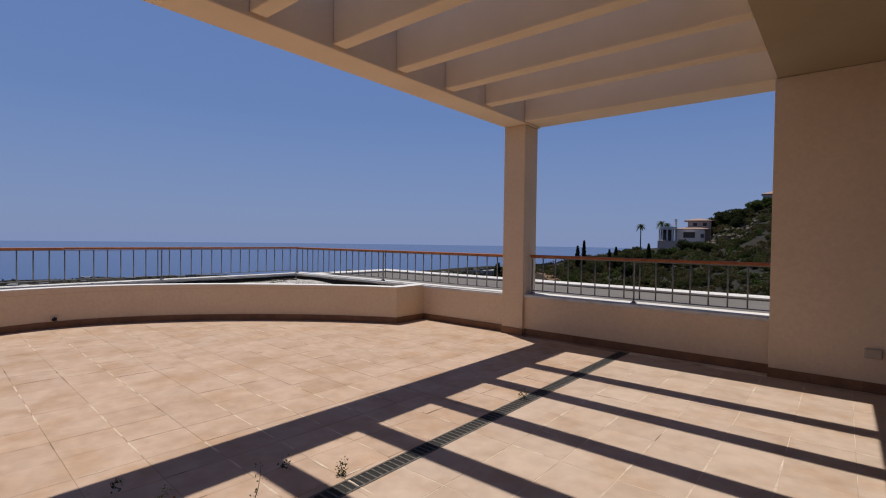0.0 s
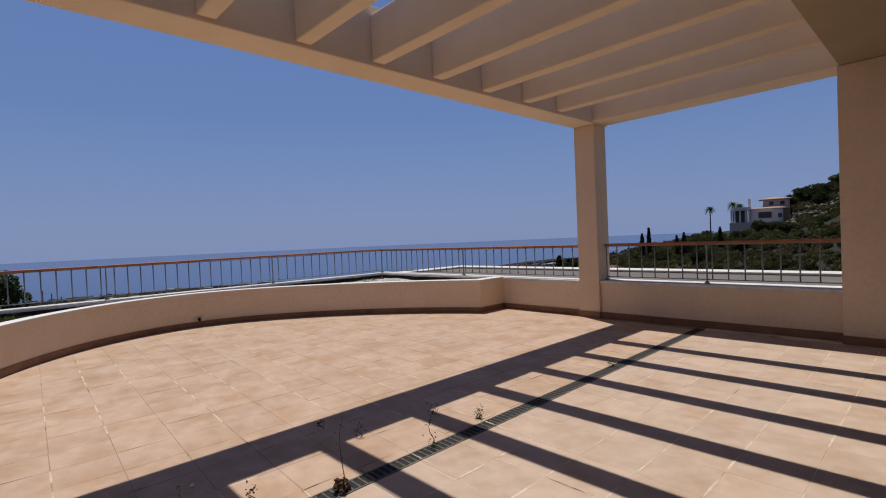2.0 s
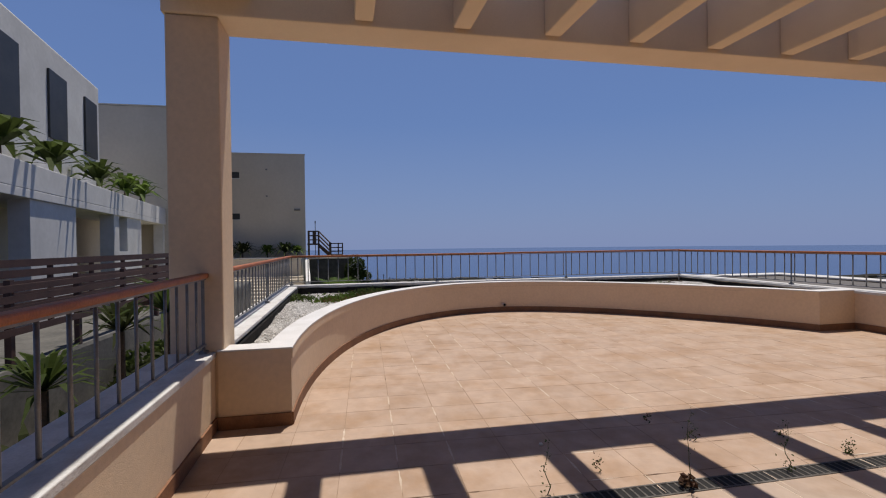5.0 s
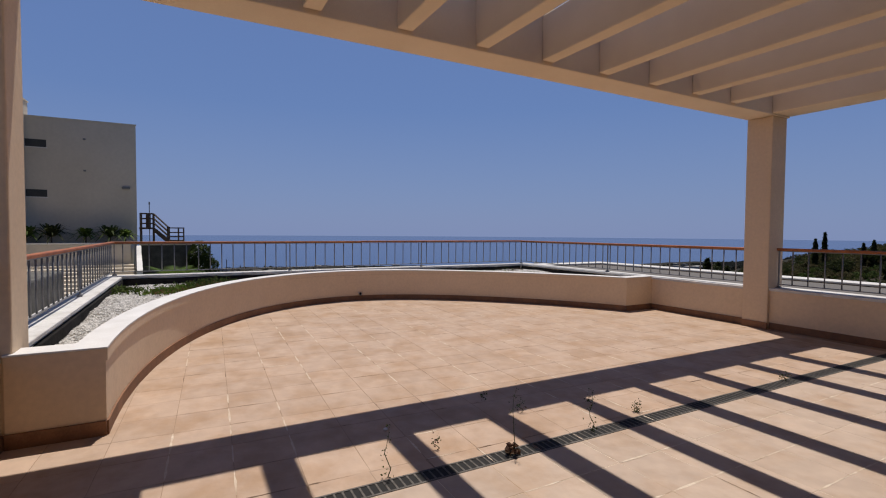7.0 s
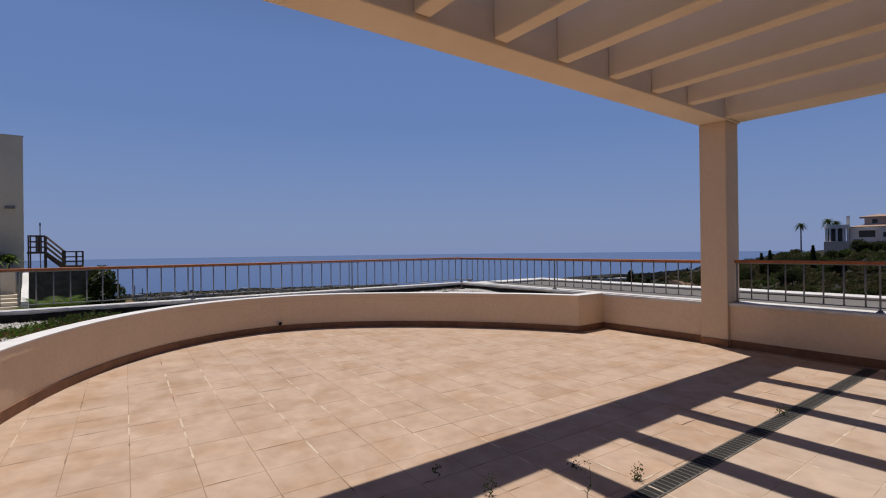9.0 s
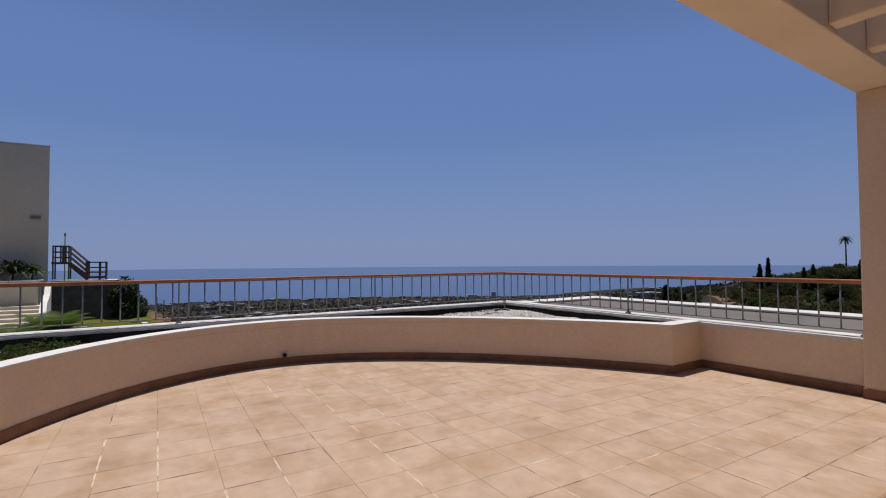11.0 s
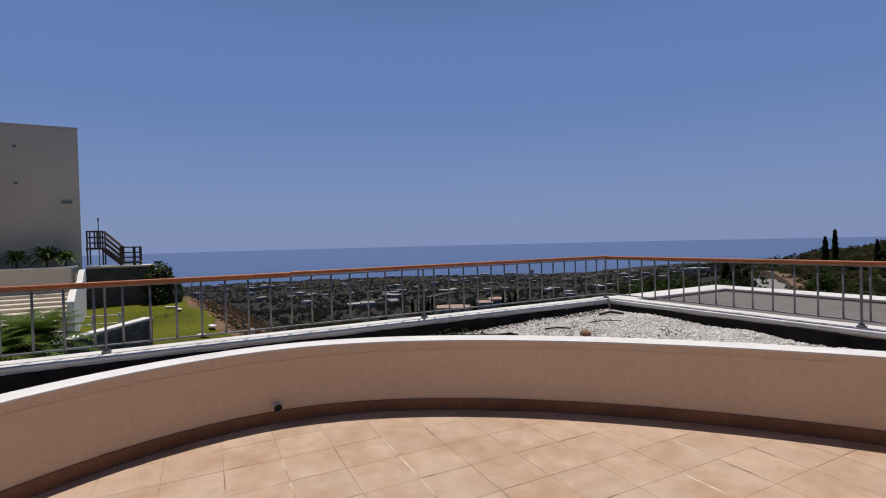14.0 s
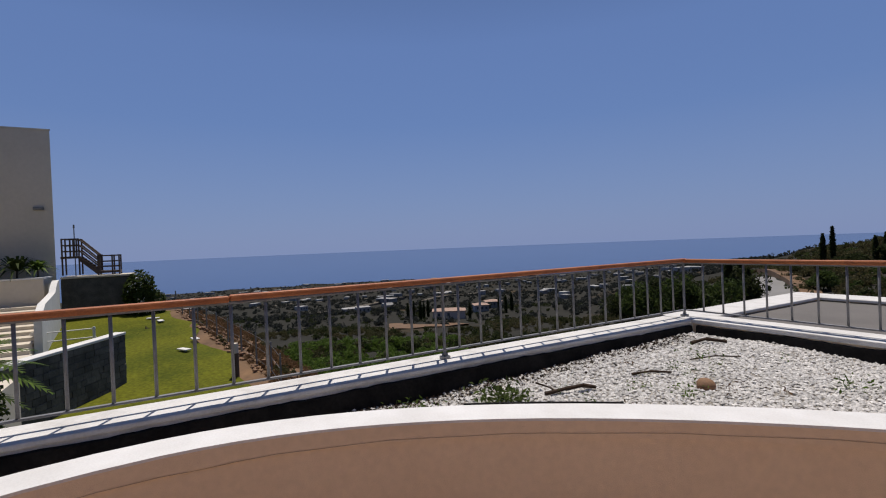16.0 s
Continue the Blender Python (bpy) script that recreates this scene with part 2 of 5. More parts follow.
_l.new(_no.outputs["Fac"], _rg.inputs["Value"])
_l.new(_rg.outputs["Result"], _mx.inputs["Factor"])
_l.new(_outs[0], _mx.inputs["A"])
_l.new(_outs[1], _mx.inputs["B"])
_l.new(_mx.outputs["Result"], _n["Principled BSDF"].inputs["Base Color"])
_n["Principled BSDF"].inputs["Roughness"].default_value = 0.95
_n["Principled BSDF"].inputs["Specular IOR Level"].default_value = 0.0


# ---------------- mesh helpers ----------------
def box(bm, x0, x1, y0, y1, z0, z1, bevel=0.0):
    """Adds a box, with bevelled edges if bevel is given."""
    r = bmesh.ops.create_cube(bm, size=1.0)
    vs = r["verts"]
    bmesh.ops.transform(bm, verts=vs, matrix=Matrix.Translation(((x0 + x1) / 2, (y0 + y1) / 2, (z0 + z1) / 2)) @ Matrix.Diagonal((x1 - x0, y1 - y0, z1 - z0, 1)))
    if bevel:
        es = list({e for v in vs for e in v.link_edges})
        bmesh.ops.bevel(bm, geom=es, offset=bevel, segments=2, affect="EDGES", profile=0.5)
    return vs


def rod(bm, a, b, r0, r1=None, sides=8, caps=True):
    """Adds a tapered rod from a to b."""
    a, b = Vector(a), Vector(b)
    d = b - a
    bmesh.ops.create_cone(bm, cap_ends=caps, segments=sides, radius1=r0, radius2=r0 if r1 is None else r1, depth=d.length,
                          matrix=Matrix.Translation((a + b) / 2) @ d.to_track_quat("Z", "Y").to_matrix().to_4x4())


def mesh_of(bm, name, material, smooth=False):
    me = bpy.data.meshes.new(name)
    bm.to_mesh(me)
    bm.free()
    if material:
        me.materials.append(material)
    if smooth:
        for p in me.polygons:
            p.use_smooth = True
    return me


def part(name, bm, material=None, parent=None, label="", smooth=False):
    """Links a bmesh (or a finished mesh) as one object under parent."""
    me = mesh_of(bm, name, material, smooth) if isinstance(bm, bmesh.types.BMesh) else bm
    ob = new(name, me)
    if parent is not None:
        ob.parent = parent
    if label:
        ob["label"] = label
    return ob


def thing(name, label, category, group="", kind="", at=(0, 0, 0), rz=0.0):
    e = new(name)
    e.empty_display_size = 0.2
    e.matrix_basis = pose(*at, 0, 0, rz)
    return tagged(e, label, category, group, kind)


def boxes(specs, bevel=0.0):
    bm = bmesh.new()
    for s in specs:
        box(bm, *s, bevel=bevel)
    return bm


def from_arrays(name, verts, faces, material):
    me = bpy.data.meshes.new(name)
    me.from_pydata(verts, [], faces)
    me.update()
    if material:
        me.materials.append(material)
    return me


RNG = np.random.default_rng(7)


def leaf_quads(centres, size, flat=0.0, aspect=2.2, rng=RNG):
    """Small bent leaf blades (two quads each) at the given centres, turned at random."""
    n = len(centres)
    d = rng.normal(size=(n, 3))
    d[:, 2] *= 1 - flat
    d /= np.linalg.norm(d, axis=1)[:, None] + 1e-9
    w = np.cross(d, rng.normal(size=(n, 3)))
    w /= np.linalg.norm(w, axis=1)[:, None] + 1e-9
    up = np.cross(d, w)
    s = size * rng.uniform(0.6, 1.35, n)[:, None]
    tip = d * s * aspect / 2
    side = w * s / 2
    bend = up * s * 0.22
    v = np.stack([centres - tip, centres - side + bend, centres + tip, centres + side + bend], axis=1).reshape(-1, 3)
    k = np.arange(n) * 4
    f = np.concatenate([np.stack([k, k + 1, k + 2], 1), np.stack([k, k + 2, k + 3], 1)])
    return v, f


def blob_points(n, radii, rng=RNG, shell=0.55, lumps=7):
    """Points in an uneven crown: several lumps, denser near their surface."""
    c = rng.normal(size=(lumps, 3))
    c /= np.linalg.norm(c, axis=1)[:, None]
    c *= rng.uniform(0.35, 0.62, lumps)[:, None]
    which = rng.integers(0, lumps, n)
    d = rng.normal(size=(n, 3))
    d /= np.linalg.norm(d, axis=1)[:, None]
    r = rng.uniform(shell, 1.0, n) ** 0.7 * rng.uniform(0.38, 0.58, lumps)[which]
    return (c[which] + d * r[:, None]) * np.array(radii)


def leaf_mesh(name, pts, size, material, **kw):
    v, f = leaf_quads(pts, size, **kw)
    return from_arrays(name, v.tolist(), f.tolist(), material)


# ---------------- terrace structure ----------------
FZ = 0.0
bm = boxes([(-9.12, 9.4, -3.2, 6.89, -0.40, -0.0018)])
floor = tagged(part("floor", bm, M_GROUT), "terrace floor slab with worn mortar joints between beige tiles", "floor", kind="structure")


def bez(p0, p1, p2, p3, t):
    return [(1 - t) ** 3 * a + 3 * (1 - t) ** 2 * t * b + 3 * (1 - t) * t * t * c + t ** 3 * d for a, b, c, d in zip(p0, p1, p2, p3)]


def planter_line(n=28):
    """The planter's inner edge: two smooth bows from the pergola's foot round to the jog by the side parapet."""
    a = [bez((-2.385, -2.03), (-5.30, -2.03), (-8.16, -0.58), (-8.16, 1.68), i / n) for i in range(n)]
    b = [bez((-8.16, 1.68), (-8.16, 3.18), (-6.18, 5.11), (-4.585, 5.875), i / n) for i in range(n + 1)]
    return [Vector(p) for p in a + b]


def offset_line(line, d):
    out = []
    for i, p in enumerate(line):
        t = (line[min(i + 1, len(line) - 1)] - line[max(i - 1, 0)]).normalized()
        out.append(p + Vector((t.y, -t.x)) * -d)
    return out


def band(bm, inner, outer, z0, z1):
    """A wall between two plan lines."""
    n = len(inner)
    q = [[bm.verts.new((p.x, p.y, z)) for p in line] for line, z in ((inner, z0), (inner, z1), (outer, z1), (outer, z0))]
    for i in range(n - 1):
        for a, b in ((0, 1), (1, 2), (2, 3), (3, 0)):
            bm.faces.new((q[a][i], q[b][i], q[b][i + 1], q[a][i + 1]))
    bm.faces.new([q[k][0] for k in range(4)])
    bm.faces.new([q[k][-1] for k in (3, 2, 1, 0)])
    bmesh.ops.recalc_face_normals(bm, faces=bm.faces)


LINE = planter_line()
# the outside of the curve is the side away from the terrace
SIDE = 1.0
CAPW = 0.19
wall_in = LINE
wall_out = offset_line(LINE, SIDE * CAPW)
planter_wall = thing("planter_wall", "curved cream rendered planter wall with white painted top", "planter wall", kind="structure")
bm = bmesh.new()
band(bm, wall_in, wall_out, 0.0, 0.545)
part("wall_body", bm, M_RENDER, planter_wall, smooth=False)
bm = bmesh.new()
band(bm, offset_line(LINE, -SIDE * 0.012), offset_line(LINE, SIDE * (CAPW + 0.012)), 0.545, 0.630)
part("coping", bm, M_RENDER, planter_wall)
bm = bmesh.new()
band(bm, offset_line(LINE, -SIDE * 0.014), offset_line(LINE, SIDE * (CAPW + 0.016)), 0.6302, 0.644)
part("coping_paint", bm, M_WHITE, planter_wall, "white painted top")
# the end by the pergola post and the jog to the side parapet
bm = boxes([(-2.58, -2.385, -2.60, -2.03, 0.0, 0.630)], 0.006)
part("end_wall", bm, M_RENDER, planter_wall)
bm = boxes([(-2.60, -2.372, -2.60, -2.016, 0.631, 0.646)], 0.004)
part("end_coping", bm, M_WHITE, planter_wall)
bm = bmesh.new()
band(bm, [Vector((-4.585, 5.875)), Vector((-4.60, 6.60))], [Vector((-4.775, 5.915)), Vector((-4.79, 6.60))], 0.0, 0.630)
part("jog_wall", bm, M_RENDER, planter_wall)
bm = bmesh.new()
band(bm, [Vector((-4.569, 5.86)), Vector((-4.585, 6.58))], [Vector((-4.805, 5.915)), Vector((-4.81, 6.58))], 0.6315, 0.6455)
part("jog_coping", bm, M_WHITE, planter_wall)


def skirting_run(parent, line, h=0.105, t=0.014, step=0.4):
    """Short skirting tiles along a plan line, each a piece of its own."""
    pts = [Vector(p) for p in line]
    acc, cur = [], [pts[0]]
    d = 0.0
    dense = []
    for a, b in zip(pts, pts[1:]):
        k = max(1, int((b - a).length / 0.05))
        dense += [a.lerp(b, i / k) for i in range(k)]
    dense.append(pts[-1])
    seg = [dense[0]]
    length = 0.0
    for a, b in zip(dense, dense[1:]):
        length += (b - a).length
        seg.append(b)
        if length > step or b is dense[-1]:
            p, q = seg[0], seg[-1]
            u = (q - p).normalized()
            bm2 = bmesh.new()
            m0, m1 = p + u * 0.0005, q - u * 0.0005
            mid = seg[len(seg) // 2]
            inner = [m0, mid, m1]
            band(bm2, offset_line(inner, -t), offset_line(inner, 0.01), 0.0, h)
            part("skirting_tile", bm2, M_SKIRT, parent)
            seg, length = [b], 0.0


# a hairline crack in the render under the coping, and a bitumen sheet lapped over the planter's edge
bm = bmesh.new()
crack = [(p, 0.545 + 0.035 * min(1.0, abs(i - 9) / 14) + 0.003 * math.sin(i * 1.9)) for i, p in enumerate(offset_line(LINE, -SIDE * 0.0138)[20:52])]
cv = [[bm.verts.new((p.x, p.y, z + s)) for s in (-0.0013, 0.0013)] for p, z in crack]
for a_, b_ in zip(cv, cv[1:]):
    bm.faces.new((a_[0], a_[1], b_[1], b_[0]))
part("hairline_crack", bm, M_CRACK, planter_wall, "thin dark crack in the render")
bm = bmesh.new()
band(bm, offset_line(LINE, SIDE * 0.208)[36:41], offset_line(LINE, SIDE * 0.222)[36:41], 0.30, 0.650)
part("liner", bm, M_LINER, planter_wall, "black bitumen sheet edge")
skirt = thing("baseboard", "brown glazed skirting tiles along the foot of the terrace walls", "skirting", kind="structure")

# side parapets, right-hand house wall, kerbs
wall_north = thing("wall_north", "low cream rendered side parapet with white coping", "parapet", kind="structure")
part("parapet_body", boxes([(-9.15, -2.60, 6.60, 6.90, -0.4, 0.585)], 0.004), M_RENDER, wall_north)
part("parapet_body", boxes([(-2.58, 0.84, 6.56, 6.86, -0.4, 0.60)], 0.004), M_RENDER, wall_north)
part("coping", boxes([(-9.14, -2.60, 6.575, 6.955, 0.586, 0.630)], 0.006), M_KERB, wall_north)
part("coping", boxes([(-2.56, 0.84, 6.535, 6.955, 0.601, 0.645)], 0.006), M_KERB, wall_north)
wall_south = thing("wall_south", "low cream rendered parapet with worn white coping", "parapet", kind="structure")
part("parapet_body", boxes([(-2.40, 9.0, -2.95, -2.62, -0.4, 0.585)], 0.004), M_RENDER, wall_south)
part("coping", boxes([(-2.40, 9.0, -3.0, -2.61, 0.586, 0.632)], 0.006), M_KERB, wall_south)
kerb_w = thing("kerb_west", "weathered white roof kerb under the sea-side railing", "kerb", kind="structure")
part("upstand", boxes([(-9.13, -8.81, -2.90, 6.60, -0.4, 0.592)]), M_KERB, kerb_w)
part("coping", boxes([(-9.15, -8.797, -2.92, 6.57, 0.593, 0.625)], 0.008), M_KERB, kerb_w)


def liner_strip(p0, p1, off, z0, z1, seed):
    """Bitumen sheet dressed up a kerb: a strip with a ragged top edge and a wavy face; off points into the bed."""
    bm = bmesh.new()
    p0, p1, off = Vector(p0), Vector(p1), Vector(off)
    k = int((p1 - p0).length / 0.07)
    rows_ = []
    for i in range(k + 1):
        p = p0.lerp(p1, i / k)
        top = z1 + 0.014 * noise.noise(Vector((i * 0.13, seed, 0))) + 0.010 * noise.noise(Vector((i * 0.71, seed, 4)))
        belly = 1.0 + 0.35 * noise.noise(Vector((i * 0.2, seed, 9)))
        pts_ = [(p, top), (p + off * 0.45, top - 0.004), (p + off * belly * 0.8, (z0 + z1) / 2), (p + off * belly, z0)]
        rows_.append([bm.verts.new((q.x, q.y, z)) for q, z in pts_])
    for a_, b_ in zip(rows_, rows_[1:]):
        for j in range(3):
            bm.faces.new((a_[j], a_[j + 1], b_[j + 1], b_[j]))
    bmesh.ops.recalc_face_normals(bm, faces=bm.faces)
    return bm


part("liner", liner_strip((-8.809, -2.58), (-8.809, 6.54), (0.07, 0), 0.15, 0.572, 1), M_LINER, kerb_w, "black bitumen liner strip")
kerb_s = thing("kerb_south", "weathered white kerb beside the gravel bed", "kerb", kind="structure")
part("upstand", boxes([(-8.78, -2.60, -2.90, -2.62, -0.4, 0.575)]), M_KERB, kerb_s)
part("coping", boxes([(-8.76, -2.70, -2.92, -2.585, 0.576, 0.618)], 0.008), M_KERB, kerb_s)
part("liner", boxes([(-8.73, -2.62, -2.615, -2.565, 0.15, 0.55)], 0.01), M_LINER, kerb_s, "black bitumen liner strip")
part("liner", liner_strip((-8.75, 6.596), (-4.82, 6.596), (0, -0.07), 0.15, 0.572, 2), M_LINER, wall_north, "black bitumen liner strip")

house_wall = thing("wall_house_side", "tall cream rendered house wall beside the pergola", "wall", kind="structure")
part("wall_body", boxes([(0.84, 9.35, 6.40, 6.95, 0.0, 3.34)], 0.006), M_RENDER, house_wall)
# unseen wall, set far back and dark to cut bounce light under the roof
wall_east = tagged(part("wall_east", boxes([(9.0, 9.35, -3.2, 6.39, 0.0, 3.34)]), M_DARK), "unseen dark wall closing the covered terrace, added to cut bounce light", "wall", kind="structure")
ceiling = tagged(part("ceiling", boxes([(0.86, 9.4, -3.3, 7.0, 3.345, 3.95)], 0.006), M_SOFFIT), "cream soffit of the covered terrace, darkened for the roof's shade", "ceiling", kind="structure")

# baseboard lines
skirting_run(skirt, [(p.x, p.y) for p in LINE])
skirting_run(skirt, [(-4.585, 5.875), (-4.60, 6.60)])
skirting_run(skirt, [(-4.60, 6.598), (-2.79, 6.598)])
skirting_run(skirt, [(-2.79, 6.495), (-2.392, 6.495)])
skirting_run(skirt, [(-2.39, 6.558), (0.84, 6.558)])
skirting_run(skirt, [(0.835, 6.395), (9.0, 6.395)])
skirting_run(skirt, [(-2.383, -2.60), (-2.383, -2.03)])
skirting_run(skirt, [(9.0, -2.618), (-2.385, -2.618)])

# pergola: two posts, edge beam, end beams, rafters
pergola = thing("pergola", "cream rendered concrete pergola with deep parallel rafters", "pergola")
for y0 in (6.50, -2.95):
    part("post", boxes([(-2.785, -2.40, y0, y0 + 0.40, 0.0, 3.323)], 0.012), M_RENDER, pergola)
part("edge_beam", boxes([(-2.79, -2.375, -2.97, 6.93, 3.325, 3.96)], 0.012), M_PERGOLA, pergola)
for y0, y1, z0 in ((6.42, 6.93, 3.345), (-2.95, -2.28, 3.46)):
    part("end_beam", boxes([(-2.374, 0.858, y0, y1, z0, 3.95)], 0.012), M_PERGOLA, pergola)
# unseen strip behind the end beam, added to shade handrail and wall foot
part("roof_edge", boxes([(-2.79, 0.858, 6.934, 7.06, 3.42, 3.95)], 0.012), M_PERGOLA, pergola)
PITCH, Y4 = 0.853, 2.787
rafter_me = mesh_of(boxes([(-2.374, 0.858, 0.0, 0.16, 3.365, 3.85)], 0.014), "rafter", M_PERGOLA)
for k in range(1, 10):
    r = part("rafter", rafter_me, None, pergola)
    r.location = (0, Y4 + PITCH * (4 - k), 0)


# ---------------- railings ----------------
bm = bmesh.new()
rod(bm, (0, 0, 0.065), (0, 0, 0.575), 0.010, sides=8)
BAL = mesh_of(bm, "baluster", M_STEEL, True)
bm = bmesh.new()
box(bm, -0.009, 0.009, -0.011, 0.011, 0.0, 0.585, 0.002)
POST = mesh_of(bm, "stanchion", M_STEEL)
bm = bmesh.new()
box(bm, -0.035, 0.035, -0.03, 0.03, -0.02, 0.012, 0.004)
rod(bm, (0.018, 0.0, 0.012), (0.018, 0, 0.03), 0.009, sides=6)
rod(bm, (-0.018, 0.0, 0.012), (-0.018, 0, 0.03), 0.009, sides=6)
FOOT = mesh_of(bm, "foot_bracket", M_STEEL)


def railing(p0, p1, z, label, posts, gap=0.212, joints=(), start=0.0):
    """A railing from p0 to p1 on a coping at z: timber handrail on a flat bar, thin round balusters, stanchions with feet."""
    p0, p1 = Vector((*p0, z)), Vector((*p1, z))
    d = p1 - p0
    length, ang = d.length, math.atan2(d.y, d.x)
    e = thing("railing", label, "railing", "terrace railings", at=p0, rz=math.degrees(ang))
    part("bottom_rail", boxes([(0.01, length - 0.01, -0.014, 0.014, 0.052, 0.066)], 0.002), M_STEEL, e)
    part("top_bar", boxes([(0.0, length, -0.016, 0.016, 0.575, 0.588)], 0.002), M_STEEL, e)
    cuts = [-0.01, *joints, length + 0.01]
    for i, (a, b) in enumerate(zip(cuts, cuts[1:])):
        lift = 0.006 * ((i + 1) % 2) if joints else 0.0
        part("handrail", boxes([(a + 0.001, b - 0.001, -0.036, 0.036, 0.588 + lift, 0.628 + lift)], 0.012), M_WOOD, e, "orange-brown varnished timber handrail")
    for s in posts:
        q = part("stanchion", POST, None, e)
        q.location = (s, 0, 0)
        f = part("foot_bracket", FOOT, None, q)
    s = start + gap
    while s < length - 0.05:
        if all(abs(s - q) > 0.06 for q in posts):
            b = part("baluster", BAL, None, e)
            b.location = (s, 0, 0)
        s += gap
    return e


railing((-8.98, 6.74), (-8.98, -2.745), 0.638, "grey steel railing with timber handrail facing the sea", (0.02, 3.11, 6.28, 9.46), joints=(4.67,))
railing((-8.98, -2.745), (-2.80, -2.745), 0.638, "grey steel railing with timber handrail above the gravel bed", (3.1, 6.14))
railing((-8.98, 6.74), (-2.80, 6.74), 0.638, "grey steel railing with timber handrail along the side parapet", (3.11, 6.15))
railing((-2.38, 6.72), (0.83, 6.72), 0.645, "grey steel railing with timber handrail between post and house", (0.02, 1.62))
railing((-2.396, -2.69), (8.9, -2.69), 0.640, "grey steel railing with timber handrail on the worn parapet", (0.04, 3.2, 6.4))

# ---------------- gravel bed ----------------
def bed_height(x, y):
    low = max(0.0, 1 - abs(y - 0.9) / 2.0)
    return 0.455 - 0.15 * low + 0.05 * max(0.0, 1 - math.hypot(x + 7.2, y - 5.5) / 2.2) + 0.03 * math.sin(x * 1.3 + 0.5) * math.cos(y * 0.9) + 0.03 * noise.noise(Vector((x * 1.7, y * 1.7, 0)))


OUTER = [(p.x, p.y) for p in offset_line(LINE, SIDE * 0.03)]


def in_bed(x, y, clear=0.0):
    """Inside the planter: within the kerbs and outside the curve."""
    if not (-8.78 < x < -2.5 and -2.6 < y < 6.56):
        return False
    best, hit = 1e9, None
    for i in range(len(OUTER) - 1):
        ax, ay = OUTER[i]
        bx, by = OUTER[i + 1]
        dx, dy = bx - ax, by - ay
        t = max(0, min(1, ((x - ax) * dx + (y - ay) * dy) / (dx * dx + dy * dy)))
        ex, ey = x - ax - t * dx, y - ay - t * dy
        dd = ex * ex + ey * ey
        if dd < best:
            best, hit = dd, dx * ey - dy * ex
    if x > -4.75 and y > 5.6:
        return False
    return hit > 0 and best > clear * clear


bed_bm = bmesh.new()
step = 0.125
grid = {}
for i in range(54):
    for j in range(75):
        x, y = -8.78 + i * step, -2.6 + j * step
        if all(in_bed(max(-8.77, x + a), max(-2.59, min(y + b, 6.55))) for a in (0, step) for b in (0, step)):
            cs = []
            for a, b in ((0, 0), (1, 0), (1, 1), (0, 1)):
                key = (i + a, j + b)
                if key not in grid:
                    gx, gy = -8.78 + key[0] * step, min(-2.6 + key[1] * step, 6.56)
                    grid[key] = bed_bm.verts.new((gx, gy, bed_height(gx, gy)))
                cs.append(grid[key])
            bed_bm.faces.new(cs)
gravel_bed = tagged(part("gravel_bed", bed_bm, M_BED, None, smooth=True), "bed of grey grit under the white gravel", "gravel bed", kind="structure")
gr = np.random.default_rng(3)
gv, gf = [], []
base = np.array([(1, 0, 0), (-1, 0, 0), (0, 1, 0), (0, -1, 0), (0, 0, 1), (0, 0, -1)], float)
tri = [(0, 2, 4), (2, 1, 4), (1, 3, 4), (3, 0, 4), (2, 0, 5), (1, 2, 5), (3, 1, 5), (0, 3, 5)]
count = 0
while count < 46000:
    x, y = gr.uniform(-8.76, -2.55), gr.uniform(-2.58, 6.54)
    near = x < -6 and y > 1.0
    if not near and gr.random() < 0.25:
        continue
    if not in_bed(x, y, 0.175):
        continue
    bare = noise.noise(Vector((x * 0.9 + 4, y * 0.9, 3)))
    if bare > 0.42 or (x < -8.58 and gr.random() < 0.6):
        if gr.random() < 0.8:
            continue
    s = gr.uniform(0.006, 0.0155)
    q = base * gr.uniform(0.65, 1.3, (6, 1)) * s * np.array([1.25, 1.0, 0.75])
    a = gr.uniform(0, 6.28)
    c_, s_ = math.cos(a), math.sin(a)
    q = np.stack([q[:, 0] * c_ - q[:, 1] * s_, q[:, 0] * s_ + q[:, 1] * c_, q[:, 2]], 1)
    k = len(gv)
    z = bed_height(x, y) + s * gr.uniform(0.1, 0.9)
    gv += (q + (x, y, z)).tolist()
    gf += [(k + t0, k + t1, k + t2) for t0, t1, t2 in tri]
    count += 1
tagged(part("gravel", from_arrays("gravel", gv, gf, M_GRAVEL)), "loose white marble gravel with dark gaps", "gravel", kind="stuff")

# ---------------- ground, sea, far slopes ----------------
def lerp_table(table, v):
    for (a, za), (b, zb) in zip(table, table[1:]):
        if v <= b:
            t = max(0.0, (v - a) / (b - a))
            t = t * t * (3 - 2 * t)
            return za + (zb - za) * t
    return table[-1][1]


DOWN = ((0, -4.0), (22, -5.2), (40, -8.5), (65, -13.5), (130, -24), (250, -38), (450, -56), (800, -84), (1250, -99.0), (1500, -104), (5000, -110))
RIDGE = ((-10, 18), (6, 14.5), (9, 10.5), (12, 5), (16, -1.0), (23, -6.5), (27.5, -12), (33, -19), (42, -28), (50, -36))


SWING, RISE = -0.68, 0.0055


def bearing(x, y):
    return math.degrees(math.atan2(-(x + 1.0), y)) - SWING


